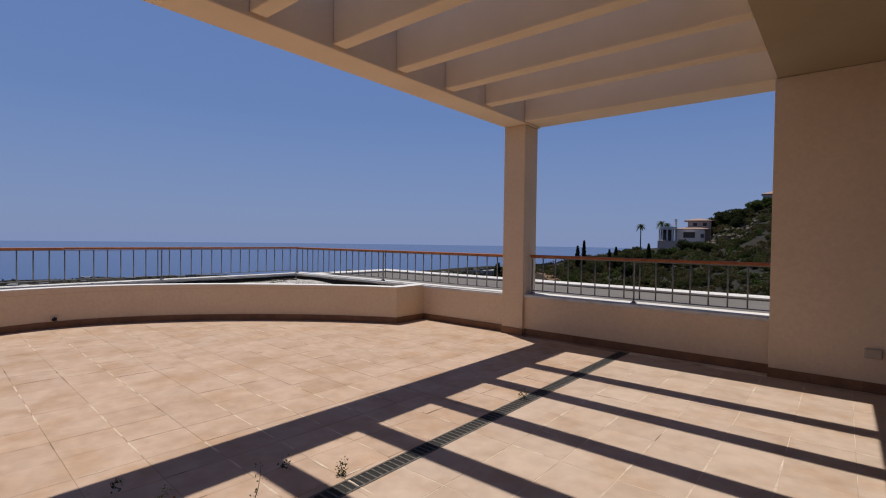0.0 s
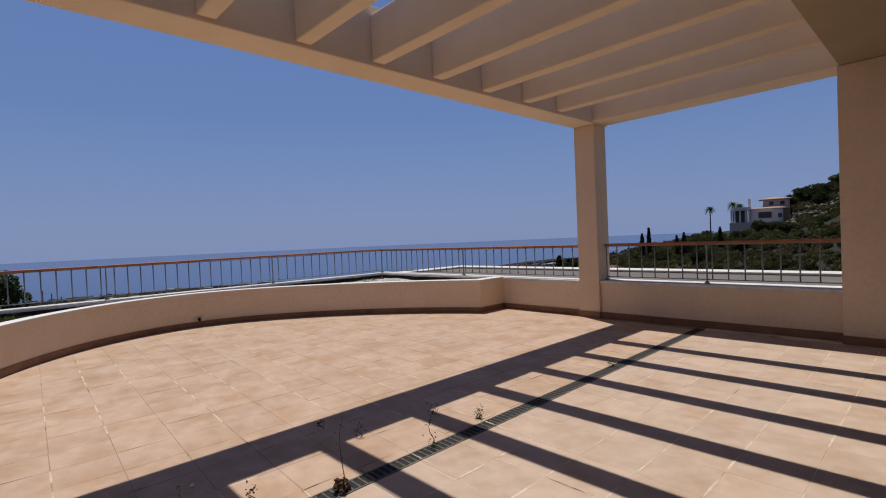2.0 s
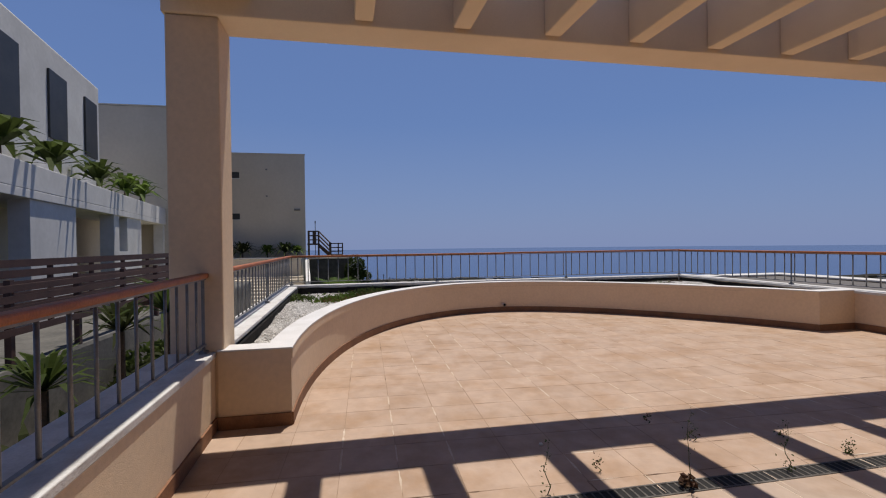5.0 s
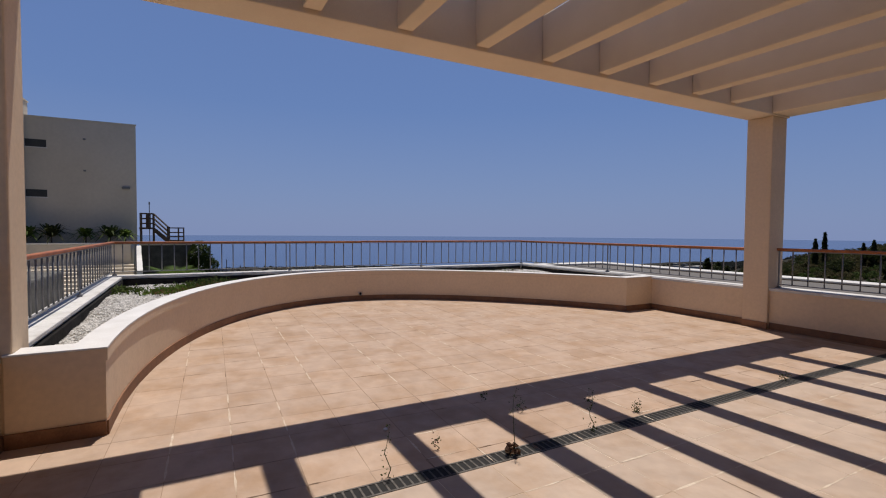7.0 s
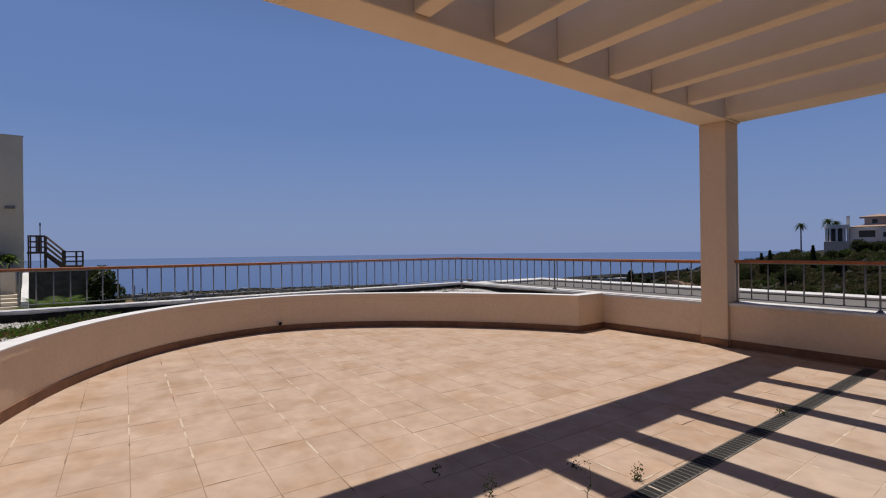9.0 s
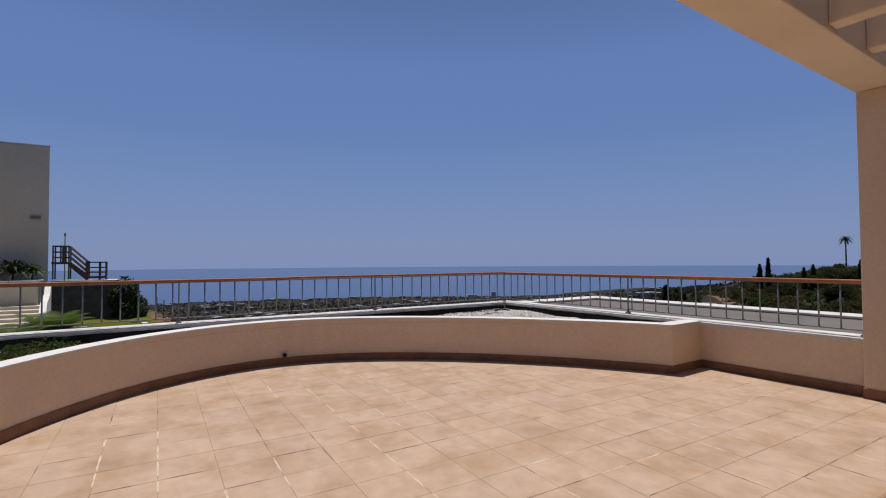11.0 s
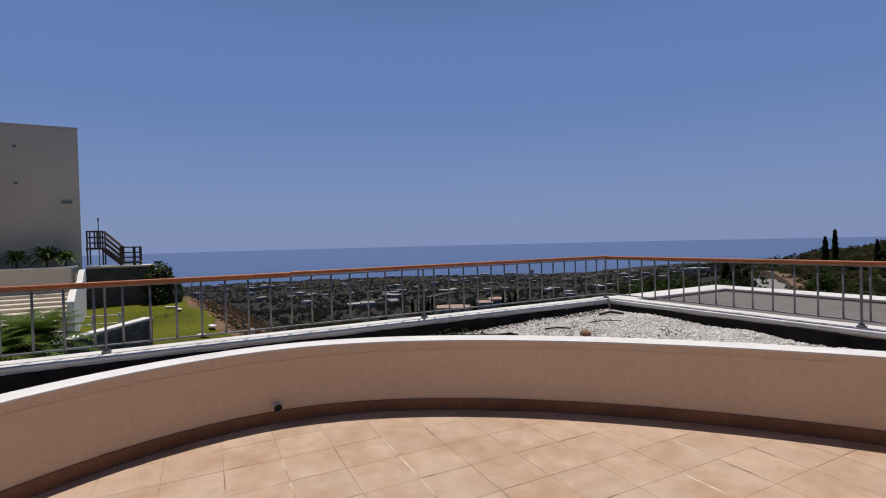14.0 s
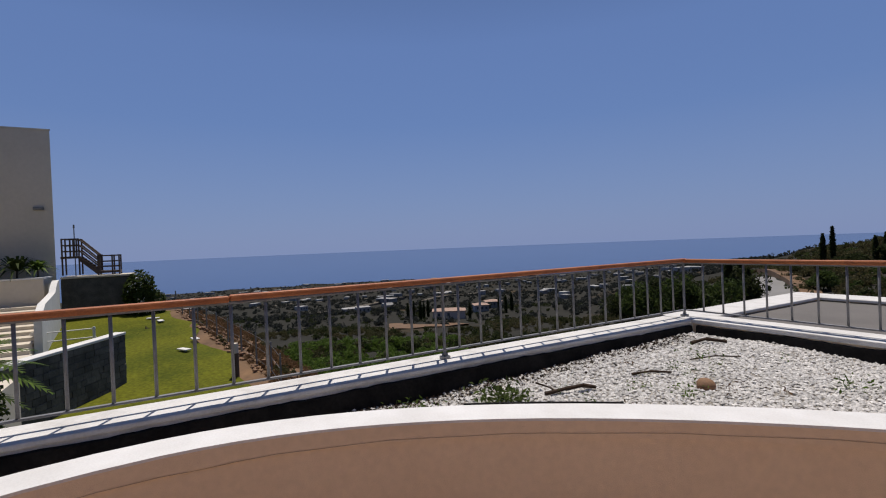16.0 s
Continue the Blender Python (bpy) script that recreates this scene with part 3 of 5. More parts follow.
def ground_z(x, y):
    """Height of the hillside: falling to the coast ahead, rising to a scrub ridge beside the villa."""
    r, a = math.hypot(x + 1.0, y), bearing(x, y)
    if a < -120:
        a += 360
    down = lerp_table(DOWN, r)
    hill = lerp_table(RIDGE, max(-10, min(50, a)))
    if r < 70:
        side = -7.0 - 5.0 * r / 70
    elif r < 210:
        t = (r - 70) / 140
        side = -12.0 + (hill + 12.0) * t
    else:
        side = hill + (6.0 if a < 10 else -0.05 * (r - 210)) * min(1, (r - 210) / 150)
    w = max(0.0, min(1.0, (50 - a) / 20))
    w = w * w * (3 - 2 * w)
    z = down * (1 - w) + side * w
    # garden shelf beside the house
    g = max(0.0, min(1.0, (a - 84) / 6)) * max(0.0, min(1.0, (75 - r) / 15))
    z = z * (1 - g) + (-5.0) * g
    z += (noise.noise(Vector((x * 0.02, y * 0.02, 1))) * 2.0 * min(1, r / 150) + noise.noise(Vector((x * 0.1, y * 0.1, 5))) * 0.5) * (1 - g) * min(1.0, r / 25)
    # levelled ground under the villa
    pad = max(0.0, min(1.0, (3.6 - abs(a - 14.0)) / 1.2)) * max(0.0, min(1.0, (r - 166) / 8)) * max(0.0, min(1.0, (206 - r) / 6))
    z = z * (1 - pad) - 3.4 * pad
    return z + RISE * min(r, 1550.0)


gvs, gfs = [], []
RADII = [0.5, 8, 14, 19, 24, 29, 34, 39, 45, 52, 60, 69, 79, 91, 105, 121, 140, 161, 180, 200, 222, 250, 285, 330, 385, 455, 540, 640, 760, 900, 1060, 1250, 1400, 1550, 1800, 2600]
NA = 240
for r in RADII:
    for k in range(NA):
        a = 2 * math.pi * k / NA
        x, y = -1.0 - r * math.sin(a), r * math.cos(a)
        gvs.append((x, y, ground_z(x, y)))
for i in range(len(RADII) - 1):
    for k in range(NA):
        k2 = (k + 1) % NA
        gfs.append((i * NA + k, (i + 1) * NA + k, (i + 1) * NA + k2, i * NA + k2))
gme = from_arrays("ground", gvs, gfs, M_SOIL)
for p in gme.polygons:
    p.use_smooth = True
tagged(part("ground", gme), "dry scrubby hillside falling to a built-up coastal plain", "ground", kind="structure")
SEA = ((0, -93.5), (1300, -93.5), (4900, -46.0))
sv, sf = [], []
for i, r in enumerate((1, 900, 1300, 1900, 2600, 3400, 4200, 4900)):
    z = np.interp(r, [a for a, _ in SEA], [b for _, b in SEA])
    sv += [(r * math.cos(2 * math.pi * k / 96), r * math.sin(2 * math.pi * k / 96), z) for k in range(96)]
    if i:
        sf += [((i - 1) * 96 + k, i * 96 + k, i * 96 + (k + 1) % 96, (i - 1) * 96 + (k + 1) % 96) for k in range(96)]
tagged(part("water", from_arrays("water", sv, sf, M_SEA)), "calm deep blue sea reaching the hazy horizon", "sea", kind="structure")

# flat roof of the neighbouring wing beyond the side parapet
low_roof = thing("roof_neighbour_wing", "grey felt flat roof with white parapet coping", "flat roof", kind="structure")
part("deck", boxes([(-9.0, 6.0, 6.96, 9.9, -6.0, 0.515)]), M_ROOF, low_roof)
part("parapet", boxes([(-9.41, -8.98, 6.96, 10.2, -6.0, 0.53)]), M_RENDER, low_roof)
part("parapet", boxes([(-8.98, 8.0, 9.80, 10.2, -6.0, 0.53)]), M_RENDER, low_roof)
part("coping", boxes([(-9.44, -8.95, 6.96, 10.24, 0.531, 0.57)], 0.01), M_KERB, low_roof)
part("coping", boxes([(-8.95, 8.0, 9.74, 10.24, 0.531, 0.57)], 0.01), M_KERB, low_roof)
# storeys under the terrace
tagged(part("wall_lower_storey", boxes([(-9.14, 8.0, -2.9, 6.9, -7.0, -0.41)]), M_RENDER), "cream storey below the terrace", "wall", kind="structure")

# ---------------- neighbour's garden and building ----------------
GARDEN = Matrix.Translation((-1.3, 0, 0.29)) @ Matrix.Rotation(radians(SWING), 4, "Z") @ Matrix.Translation((1, 0, 0))


def settle(before):
    """Sets the things made since then on the garden's own ground, a little turned against the terrace."""
    for ob in [o for o in scene.objects if o.parent is None and o.name not in before]:
        ob.matrix_basis = GARDEN @ ob.matrix_basis


standing = {o.name for o in scene.objects}
BX, BY, BZ = -49.0, -6.15, 10.5
block = thing("apartment_block", "tall plain beige apartment block with small windows", "building")


def prism(corners, z0, z1):
    bm = bmesh.new()
    lo = [bm.verts.new((x, y, z0)) for x, y in corners]
    hi = [bm.verts.new((x, y, z1)) for x, y in corners]
    bm.faces.new(lo[::-1])
    bm.faces.new(hi)
    for i in range(len(corners)):
        j = (i + 1) % len(corners)
        bm.faces.new((lo[i], lo[j], hi[j], hi[i]))
    bmesh.ops.recalc_face_normals(bm, faces=bm.faces)
    return bm


part("wall", prism([(BX, BY), (BX, BY - 24), (BX - 14, BY - 26), (BX - 14, BY - 5)], -5.0, BZ), M_FAR_WALL, block)
part("roof_edge", prism([(BX + 0.05, BY + 0.05), (BX + 0.05, BY - 24), (BX - 14, BY - 26), (BX - 14, BY - 5)], BZ + 0.004, BZ + 0.1), M_FAR_WALL, block)
for y, z, w, h in ((-13.4, 8.35, 1.8, 0.62), (-13.4, 4.2, 1.8, 0.6)):
    wd = part("window", boxes([(BX - 0.25, BX + 0.02, y - w / 2, y + w / 2, z - h / 2, z + h / 2)]), M_DARK, block, "dark narrow window")
    part("sill", boxes([(BX - 0.05, BX + 0.06, y - w / 2 - 0.05, y + w / 2 + 0.05, z - h / 2 - 0.07, z - h / 2 - 0.01)]), M_FAR_WHITE, wd)
for y, z in ((-9.9, 8.95), (-9.9, 6.25)):
    part("drain_spout", boxes([(BX, BX + 0.12, y - 0.09, y + 0.09, z - 0.07, z + 0.07)]), M_PIPE, block)
part("wall_lamp", boxes([(BX, BX + 0.18, -7.25, -6.65, 4.80, 5.00)], 0.03), M_PIPE, block, "grey wall lamp")

def lawn_rise(x):
    """The lawn climbs gently towards the retaining wall."""
    return 1.4 * (max(0.0, -27.0 - x) / 24.0) ** 1.1


lawn_v = []
lawn_bm = bmesh.new()
for i in range(31):
    row = []
    for j in range(17):
        x = -22.5 - i * 1.0
        y0, y1 = -22.0, 4.45 - max(0, i - 6) * 0.16 + 0.5 * math.sin(i * 0.7)
        y = y0 + (y1 - y0) * j / 16
        row.append(lawn_bm.verts.new((x, y, -4.62 + 0.06 * math.sin(i * 0.5 + j) + lawn_rise(x))))
    lawn_v.append(row)
for i in range(30):
    for j in range(16):
        lawn_bm.faces.new((lawn_v[i][j], lawn_v[i][j + 1], lawn_v[i + 1][j + 1], lawn_v[i + 1][j]))
bmesh.ops.recalc_face_normals(lawn_bm, faces=lawn_bm.faces)
lawn = tagged(part("lawn", lawn_bm, M_LAWN, None, smooth=True), "sunlit mown green lawn with darker patches", "lawn", kind="structure")

# low stone garden wall with white coping
stone_wall = thing("garden_wall", "dark stone garden wall with white coping at the lawn", "garden wall", at=(-31.5, -1.0, -4.9), rz=math.degrees(math.atan2(-2.9, 5.6)))
part("core", boxes([(0.03, 9.0, 0.03, 0.37, 0.0, 2.62)]), M_MORTAR, stone_wall)
part("coping", boxes([(-0.06, 9.0, -0.05, 0.45, 2.63, 2.74)], 0.02), M_FAR_WHITE, stone_wall, "white coping slab")
srng = random.Random(5)
for row in range(10):
    x = -0.02
    z = row * 0.262
    while x < 8.9:
        w = srng.uniform(0.22, 0.62)
        sm = bmesh.new()
        box(sm, x, min(x + w - 0.012, 9.0), -0.03, 0.43, z + 0.005, z + 0.257, 0.02)
        for v_ in sm.verts:
            v_.co.x += srng.uniform(-0.012, 0.012)
            v_.co.z += srng.uniform(-0.012, 0.012)
        bmesh.ops.transform(sm, verts=sm.verts, matrix=Matrix.Translation((0, srng.uniform(-0.015, 0.015), 0)))
        part("stone", sm, M_STONE, stone_wall)
        x += w

# retaining wall at the end of the lawn and the timber deck stairs on it
retain = tagged(part("retaining_wall", boxes([(-52.5, -50.0, -6.1, -1.6, -5.2, -0.25)], 0.05), M_STONE), "dark stone retaining wall at the end of the lawn", "retaining wall", kind="structure")
part("coping", boxes([(-52.6, -49.9, -6.1, -1.5, -0.245, -0.1)], 0.03), M_FAR_WALL, retain)

deck = thing("deck_stairs", "dark stained timber deck stairs with slatted handrails", "outdoor stairs")
part("upper_deck", boxes([(-52.0, -50.6, -6.15, -5.0, 1.25, 1.42)]), M_PINE, deck)
part("lower_deck", boxes([(-52.0, -50.6, -3.9, -2.45, 0.05, 0.22)]), M_PINE, deck)
for xs in (-52.0, -50.65):
    sb = bmesh.new()
    vs = [sb.verts.new(p) for p in ((xs, -5.0, 1.42), (xs + 0.06, -5.0, 1.42), (xs + 0.06, -3.7, 0.22), (xs, -3.7, 0.22),
                                    (xs, -5.0, 1.05), (xs + 0.06, -5.0, 1.05), (xs + 0.06, -3.9, -0.05), (xs, -3.9, -0.05))]
    for f in ((0, 1, 2, 3), (4, 7, 6, 5), (0, 4, 5, 1), (3, 2, 6, 7), (0, 3, 7, 4), (1, 5, 6, 2)):
        sb.faces.new([vs[i] for i in f])
    part("stringer", sb, M_PINE, deck)
for i in range(7):
    y = -4.95 + i * 0.19
    part("tread", boxes([(-52.0, -50.6, y, y + 0.22, 1.36 - (i + 1) * 0.165, 1.40 - (i + 1) * 0.165)]), M_PINE, deck)
for xs in (-51.95, -50.65):
    for y, zb, zt in ((-6.05, 0.0, 2.75), (-5.55, 1.3, 2.75), (-5.35, 1.3, 2.75), (-5.02, 0.0, 2.75), (-3.85, -0.1, 1.5), (-3.75, 0, 1.5), (-2.95, -0.1, 1.45), (-2.5, -0.1, 1.45)):
        part("post", boxes([(xs - 0.05, xs + 0.05, y - 0.05, y + 0.05, zb, zt)]), M_PINE, deck)
    for z in (1.75, 2.2, 2.68):
        part("rail", boxes([(xs - 0.03, xs + 0.03, -6.1, -5.0, z, z + 0.10)]), M_PINE, deck)
    for z in (0.5, 0.9, 1.34):
        part("rail", boxes([(xs - 0.03, xs + 0.03, -3.85, -2.45, z, z + 0.10)]), M_PINE, deck)
    for dz in (0.42, 0.84, 1.28):
        rb = bmesh.new()
        rod(rb, (xs, -5.02, 1.45 + dz), (xs, -3.8, 0.18 + dz), 0.055, sides=4)
        part("sloping_rail", rb, M_PINE, deck)
rb = bmesh.new()
rod(rb, (-51.2, -5.35, -0.1), (-51.2, -5.35, 3.6), 0.035, sides=6)
rod(rb, (-51.2, -5.35, 3.6), (-51.2, -5.35, 3.85), 0.07, 0.05, sides=8)
tagged(part("lamp_pole", rb, M_PIPE), "thin dark garden lamp pole above the deck", "lamp pole")

# broad steps, white wing wall, planting shelf below the block
steps = thing("garden_steps", "broad pale stone steps beside a white wing wall", "steps")
for i in range(14):
    x1 = -46.5 + i * 1.05
    part("step", boxes([(x1, x1 + 1.12, -16.0, -6.1 + i * 0.11, -5.0, -1.75 - i * 0.2)]), M_FAR_WALL, steps)
shelf = tagged(part("planting_shelf", boxes([(-49.0, -46.5, -22.0, -6.4, -5.0, -0.05)], 0.03), M_FAR_WALL), "beige rendered planting shelf at the foot of the block", "planter", kind="structure")
part("coping", boxes([(-49.0, -46.42, -22.0, -6.35, -0.046, 0.08)], 0.02), M_FAR_WHITE, shelf)
wing = bmesh.new()
prof = [(-47.6, -0.2), (-46.7, -0.25), (-45.6, -0.55), (-44.8, -0.90), (-42.5, -1.05), (-39.5, -1.2), (-37.8, -1.7), (-37.5, -4.9), (-47.6, -5.1)]
lv = [wing.verts.new((x, -6.1 + (x + 47.6) * 0.095, z)) for x, z in prof]
rv = [wing.verts.new((x, -5.75 + (x + 47.6) * 0.095, z)) for x, z in prof]
wing.faces.new(lv)
wing.faces.new(rv[::-1])
for i in range(len(prof)):
    j = (i + 1) % len(prof)
    wing.faces.new((lv[i], rv[i], rv[j], lv[j]))
bmesh.ops.recalc_face_normals(wing, faces=wing.faces)
tagged(part("wing_wall", wing, M_FAR_WHITE), "white rendered wing wall stepping down beside the stairs", "wall", kind="structure")

settle(standing)

# ---------------- plants ----------------
def shrub(name, label, category, at, radii, n, size, material, stems=4, petals=0, group=""):
    """A shrub: several stems and an uneven crown of small leaves."""
    rng = np.random.default_rng(abs(int(at[0] * 31 + at[1] * 17 + n)) + 1)
    e = thing(name, label, category, group, at=at)
    sb = bmesh.new()
    for i in range(stems):
        a = 6.283 * i / stems + 0.4
        rod(sb, (0.1 * math.cos(a), 0.1 * math.sin(a), -0.2), (radii[0] * 0.5 * math.cos(a), radii[1] * 0.5 * math.sin(a), radii[2] * 1.2), 0.05, 0.015, 6)
    part("stems", sb, M_TRUNK, e)
    pts = blob_points(n, radii, rng, lumps=11) + np.array([0, 0, radii[2]])
    part("foliage", leaf_mesh("foliage", pts, size, material, rng=rng), None, e)
    if petals:
        mid = np.array([0, 0, radii[2]])
        far_out = np.argsort(-np.linalg.norm((pts - mid) / np.array(radii), axis=1))[:petals * 5]
        pp = mid + (pts[rng.choice(far_out, petals, False)] - mid) * 1.02
        part("blossom", leaf_mesh("blossom", pp, size * 0.8, M_PETAL, rng=rng, aspect=1.1), None, e, "white blossom")
    return e


def tree(at, h, spread, n, size, material, label, rng, category="tree", name="tree", group=""):
    """A broad tree: tapered trunk, limbs, and a lumpy crown with gaps."""
    e = thing(name, label, category, group, at=at)
    tb2 = bmesh.new()
    rod(tb2, (0, 0, -0.5), (0.1, 0, h * 0.45), h * 0.035, h * 0.02, 7)
    for i in range(5):
        a = i * 1.26 + rng.uniform(0, 1)
        rod(tb2, (0.08, 0, h * (0.3 + 0.03 * i)), (spread * 0.55 * math.cos(a), spread * 0.55 * math.sin(a), h * 0.72), h * 0.014, h * 0.005, 5)
    part("trunk", tb2, M_TRUNK, e)
    pts = blob_points(n, (spread, spread, h * 0.38), rng, lumps=9) + np.array([0, 0, h * 0.62])
    part("crown", leaf_mesh("crown", pts, size, material, rng=rng), None, e)
    return e


def cypress(at, h, rng, label="slim dark green cypress on the hillside"):
    e = thing("cypress", label, "tree", "cypresses", at=at)
    tb2 = bmesh.new()
    rod(tb2, (0, 0, -0.5), (0, 0, h * 0.9), 0.16, 0.03, 6)
    part("trunk", tb2, M_TRUNK, e)
    n = 700
    t = rng.uniform(0.03, 1.0, n)
    rad = h * (0.085 if h != 9.0 else 0.05) * np.sin(np.clip(t * 0.86 + 0.14, 0, 1) * np.pi) ** 0.75 * rng.uniform(0.7, 1.1, n)
    a = rng.uniform(0, 6.283, n)
    pts = np.stack([rad * np.cos(a), rad * np.sin(a), t * h], 1)
    part("foliage", leaf_mesh("foliage", pts, h * 0.045, M_LEAF_D, rng=rng), None, e)
    return e


def frond(bm, root, way, length, droop, width, pairs):
    """One feather leaf: a bowed rib with blades on both sides."""
    root, way = Vector(root), Vector(way).normalized()
    side = way.cross(Vector((0, 0, 1))).normalized()
    last = root
    for i in range(1, pairs + 1):
        t = i / pairs
        p = root + way * length * t + Vector((0, 0, -droop * length * t * t))
        w = width * math.sin(math.pi * (0.12 + 0.85 * t)) + 0.02
        for s in (-1, 1):
            tip = p + side * s * w + way * w * 0.5 + Vector((0, 0, -w * 0.35))
            v = [bm.verts.new(q) for q in (last, p, tip)]
            bm.faces.new(v)
        last = p


def palm(at, h, rng, label, n=22, length=2.4):
    e = thing("palm_tree", label, "palm", "palms", at=at)
    tb2 = bmesh.new()
    for i in range(8):
        rod(tb2, (0, 0, h * i / 8 - 0.3 * (i == 0)), (0, 0, h * (i + 1) / 8), 0.24 - 0.008 * i, 0.19 - 0.008 * i, 8)
    part("trunk", tb2, M_TRUNK, e)
    fb = bmesh.new()
    for i in range(n):
        a = i * 2.4
        up = 1.0 - 1.5 * (i / n)
        frond(fb, (0, 0, h), (math.cos(a), math.sin(a), up), length * rng.uniform(0.85, 1.1), 0.45 + 0.3 * (1 - up), 0.45, 9)
    part("fronds", fb, M_LEAF, e)
    return e


def rosette(name, label, at, n, length, material, stem=0.0, droop=0.25, width=0.05, group=""):
    """A yucca or agave: stiff blades from one point, on a short stem."""
    e = thing(name, label, "plant", group, at=at)
    if stem:
        sb = bmesh.new()
        rod(sb, (0, 0, -0.1), (0.03, 0.02, stem), 0.07, 0.05, 7)
        part("stem", sb, M_TRUNK, e)
    fb = bmesh.new()
    rr = random.Random(n * 7 + int(length * 100) + int(at[1] * 10))
    for i in range(n):
        a, up = i * 2.4, 1.9 - 1.9 * i / n
        d = Vector((math.cos(a), math.sin(a), up)).normalized()
        s = d.cross(Vector((0, 0, 1))).normalized() * width
        L = length * rr.uniform(0.8, 1.1)
        p0, p1 = Vector((0, 0, stem)), Vector((0, 0, stem)) + d * L * 0.55
        p2 = p0 + d * L + Vector((0, 0, -droop * L))
        v = [fb.verts.new(q) for q in (p0 - s * 0.5, p0 + s * 0.5, p1 + s, p1 - s, p2)]
        fb.faces.new((v[0], v[1], v[2], v[3]))
        fb.faces.new((v[3], v[2], v[4]))
    part("leaves", fb, material, e)
    return e


def polar(cx, cy, az, r):
    az = radians(az + SWING)
    return cx - r * math.sin(az), cy + r * math.cos(az)


# ridge scrub, trees and rocks beyond the neighbouring roof
hrng = np.random.default_rng(21)
LAWN_EDGE = 5.0


def scatter(name, label, count, az0, az1, r0, r1, rad, leaves, size, material, keep, power=1.0, category="scrub"):
    """Scrub that nobody could count: clumps of small leaves over a stretch of hillside."""
    allp = []
    for _ in range(count):
        az = hrng.uniform(az0, az1)
        r = r0 + (r1 - r0) * hrng.random() ** power
        x, y = polar(-1, 0, az, r)
        if not keep(x, y, az, r):
            continue
        s = hrng.uniform(*rad)
        p = blob_points(leaves, (s, s, s * hrng.uniform(0.55, 0.9)), hrng, lumps=4) + np.array([x, y, ground_z(x, y) + s * 0.35])
        allp.append(p)
    return tagged(part(name, leaf_mesh(name, np.concatenate(allp), size, material, rng=hrng)), label, category, kind="stuff")


def off_road(x, y, az, r):
    t = (r - 70) / 110
    return not (66 < r < 190 and abs(az - (27.0 + 3.4 * t)) < 3.0 * (90 / r)) and not (x > -9.6 and y < 11) and not (11.0 < az < 17.6 and r > 168)


def patchy(x, y, az, r):
    if 56.5 < az < 68.5 and 148 < r < 226:
        return False
    return off_road(x, y, az, r) and noise.noise(Vector((x * 0.03, y * 0.03, 9))) > -0.25


scatter("ridge_scrub", "dense olive green scrub on the ridge", 1900, -8, 33, 75, 235, (0.8, 2.0), 130, 0.27, M_SCRUB, off_road)
scatter("ridge_dark_scrub", "dark evergreen scrub on the ridge", 420, -8, 36, 80, 240, (0.9, 2.2), 140, 0.28, M_LEAF_D, off_road)
scatter("ridge_bright_scrub", "yellow-green bushes on the ridge", 320, -6, 34, 90, 215, (0.8, 1.8), 130, 0.26, M_LEAF, off_road)
scatter("valley_scrub", "mixed green scrub filling the valley", 1700, 36, 92, 42, 200, (0.6, 1.7), 130, 0.2, M_SCRUB, patchy, 0.8)
scatter("valley_dark_scrub", "dark green bushes in the valley", 800, 34, 92, 60, 330, (1.0, 2.6), 130, 0.32, M_LEAF_D, patchy, 0.9)
scatter("near_bushes", "bright green bushes below the garden", 210, 60, 79, 34, 92, (1.0, 2.1), 560, 0.16, M_LEAF_B, lambda x, y, a, r: True, category="bushes")
scatter("dry_brush", "brown dry brush beside the garden fence", 800, 76, 92, 26, 66, (0.3, 0.9), 110, 0.10, M_DRY, lambda x, y, a, r: y > 4.6 - max(0, (-x - 28)) * 0.1, category="brush")
scatter("plain_trees", "trees scattered over the coastal plain, greyed for haze", 5200, 24, 100, 215, 1300, (1.6, 4.0), 52, 0.85, M_PLAIN_TREE, lambda x, y, a, r: a > 36 or r > 300, 0.8, "far trees")

for i in range(7):
    az = 31.5 + i * 1.9 + hrng.uniform(-0.6, 0.6)
    x, y = polar(-1, 0, az, hrng.uniform(70, 92))
    tree((x, y, ground_z(x, y)), hrng.uniform(7.0, 10.0), hrng.uniform(2.6, 3.8), 1700, 0.26, M_LEAF if i % 2 else M_LEAF_D, "leafy olive green tree below the road", hrng, group="valley trees")
for az, r, h in ((24.4, 160, 7.6), (23.7, 160, 9.0), (20.9, 152, 6.2), (20.2, 152, 6.6), (33.2, 84, 9.5), (32.2, 86, 8.8), (31.4, 90, 8.0), (16.8, 150, 6.5)):
    x, y = polar(0, 0, az, r)
    cypress((x, y, ground_z(x, y) - 0.2), h, hrng)

for az, r, h in ((17.4, 158, 4.6), (16.6, 163, 5.0), (15.7, 160, 4.2), (14.9, 164, 4.4), (14.0, 160, 4.0), (13.2, 165, 4.8), (12.3, 161, 4.6), (18.6, 165, 4.4), (19.6, 150, 5.2), (21.8, 140, 5.4), (11.6, 158, 3.6), (10.6, 140, 4.2), (14.4, 135, 4.8), (18.0, 128, 5.0), (24.6, 118, 5.0)):
    x, y = polar(-1, 0, az, r)
    tree((x, y, ground_z(x, y) - 1.0), h, h * 0.62, 1500, 0.26, (M_LEAF_D, M_LEAF, M_LEAF_D)[int(r) % 3], "rounded dark green tree on the slope below the villa", hrng, group="slope trees")

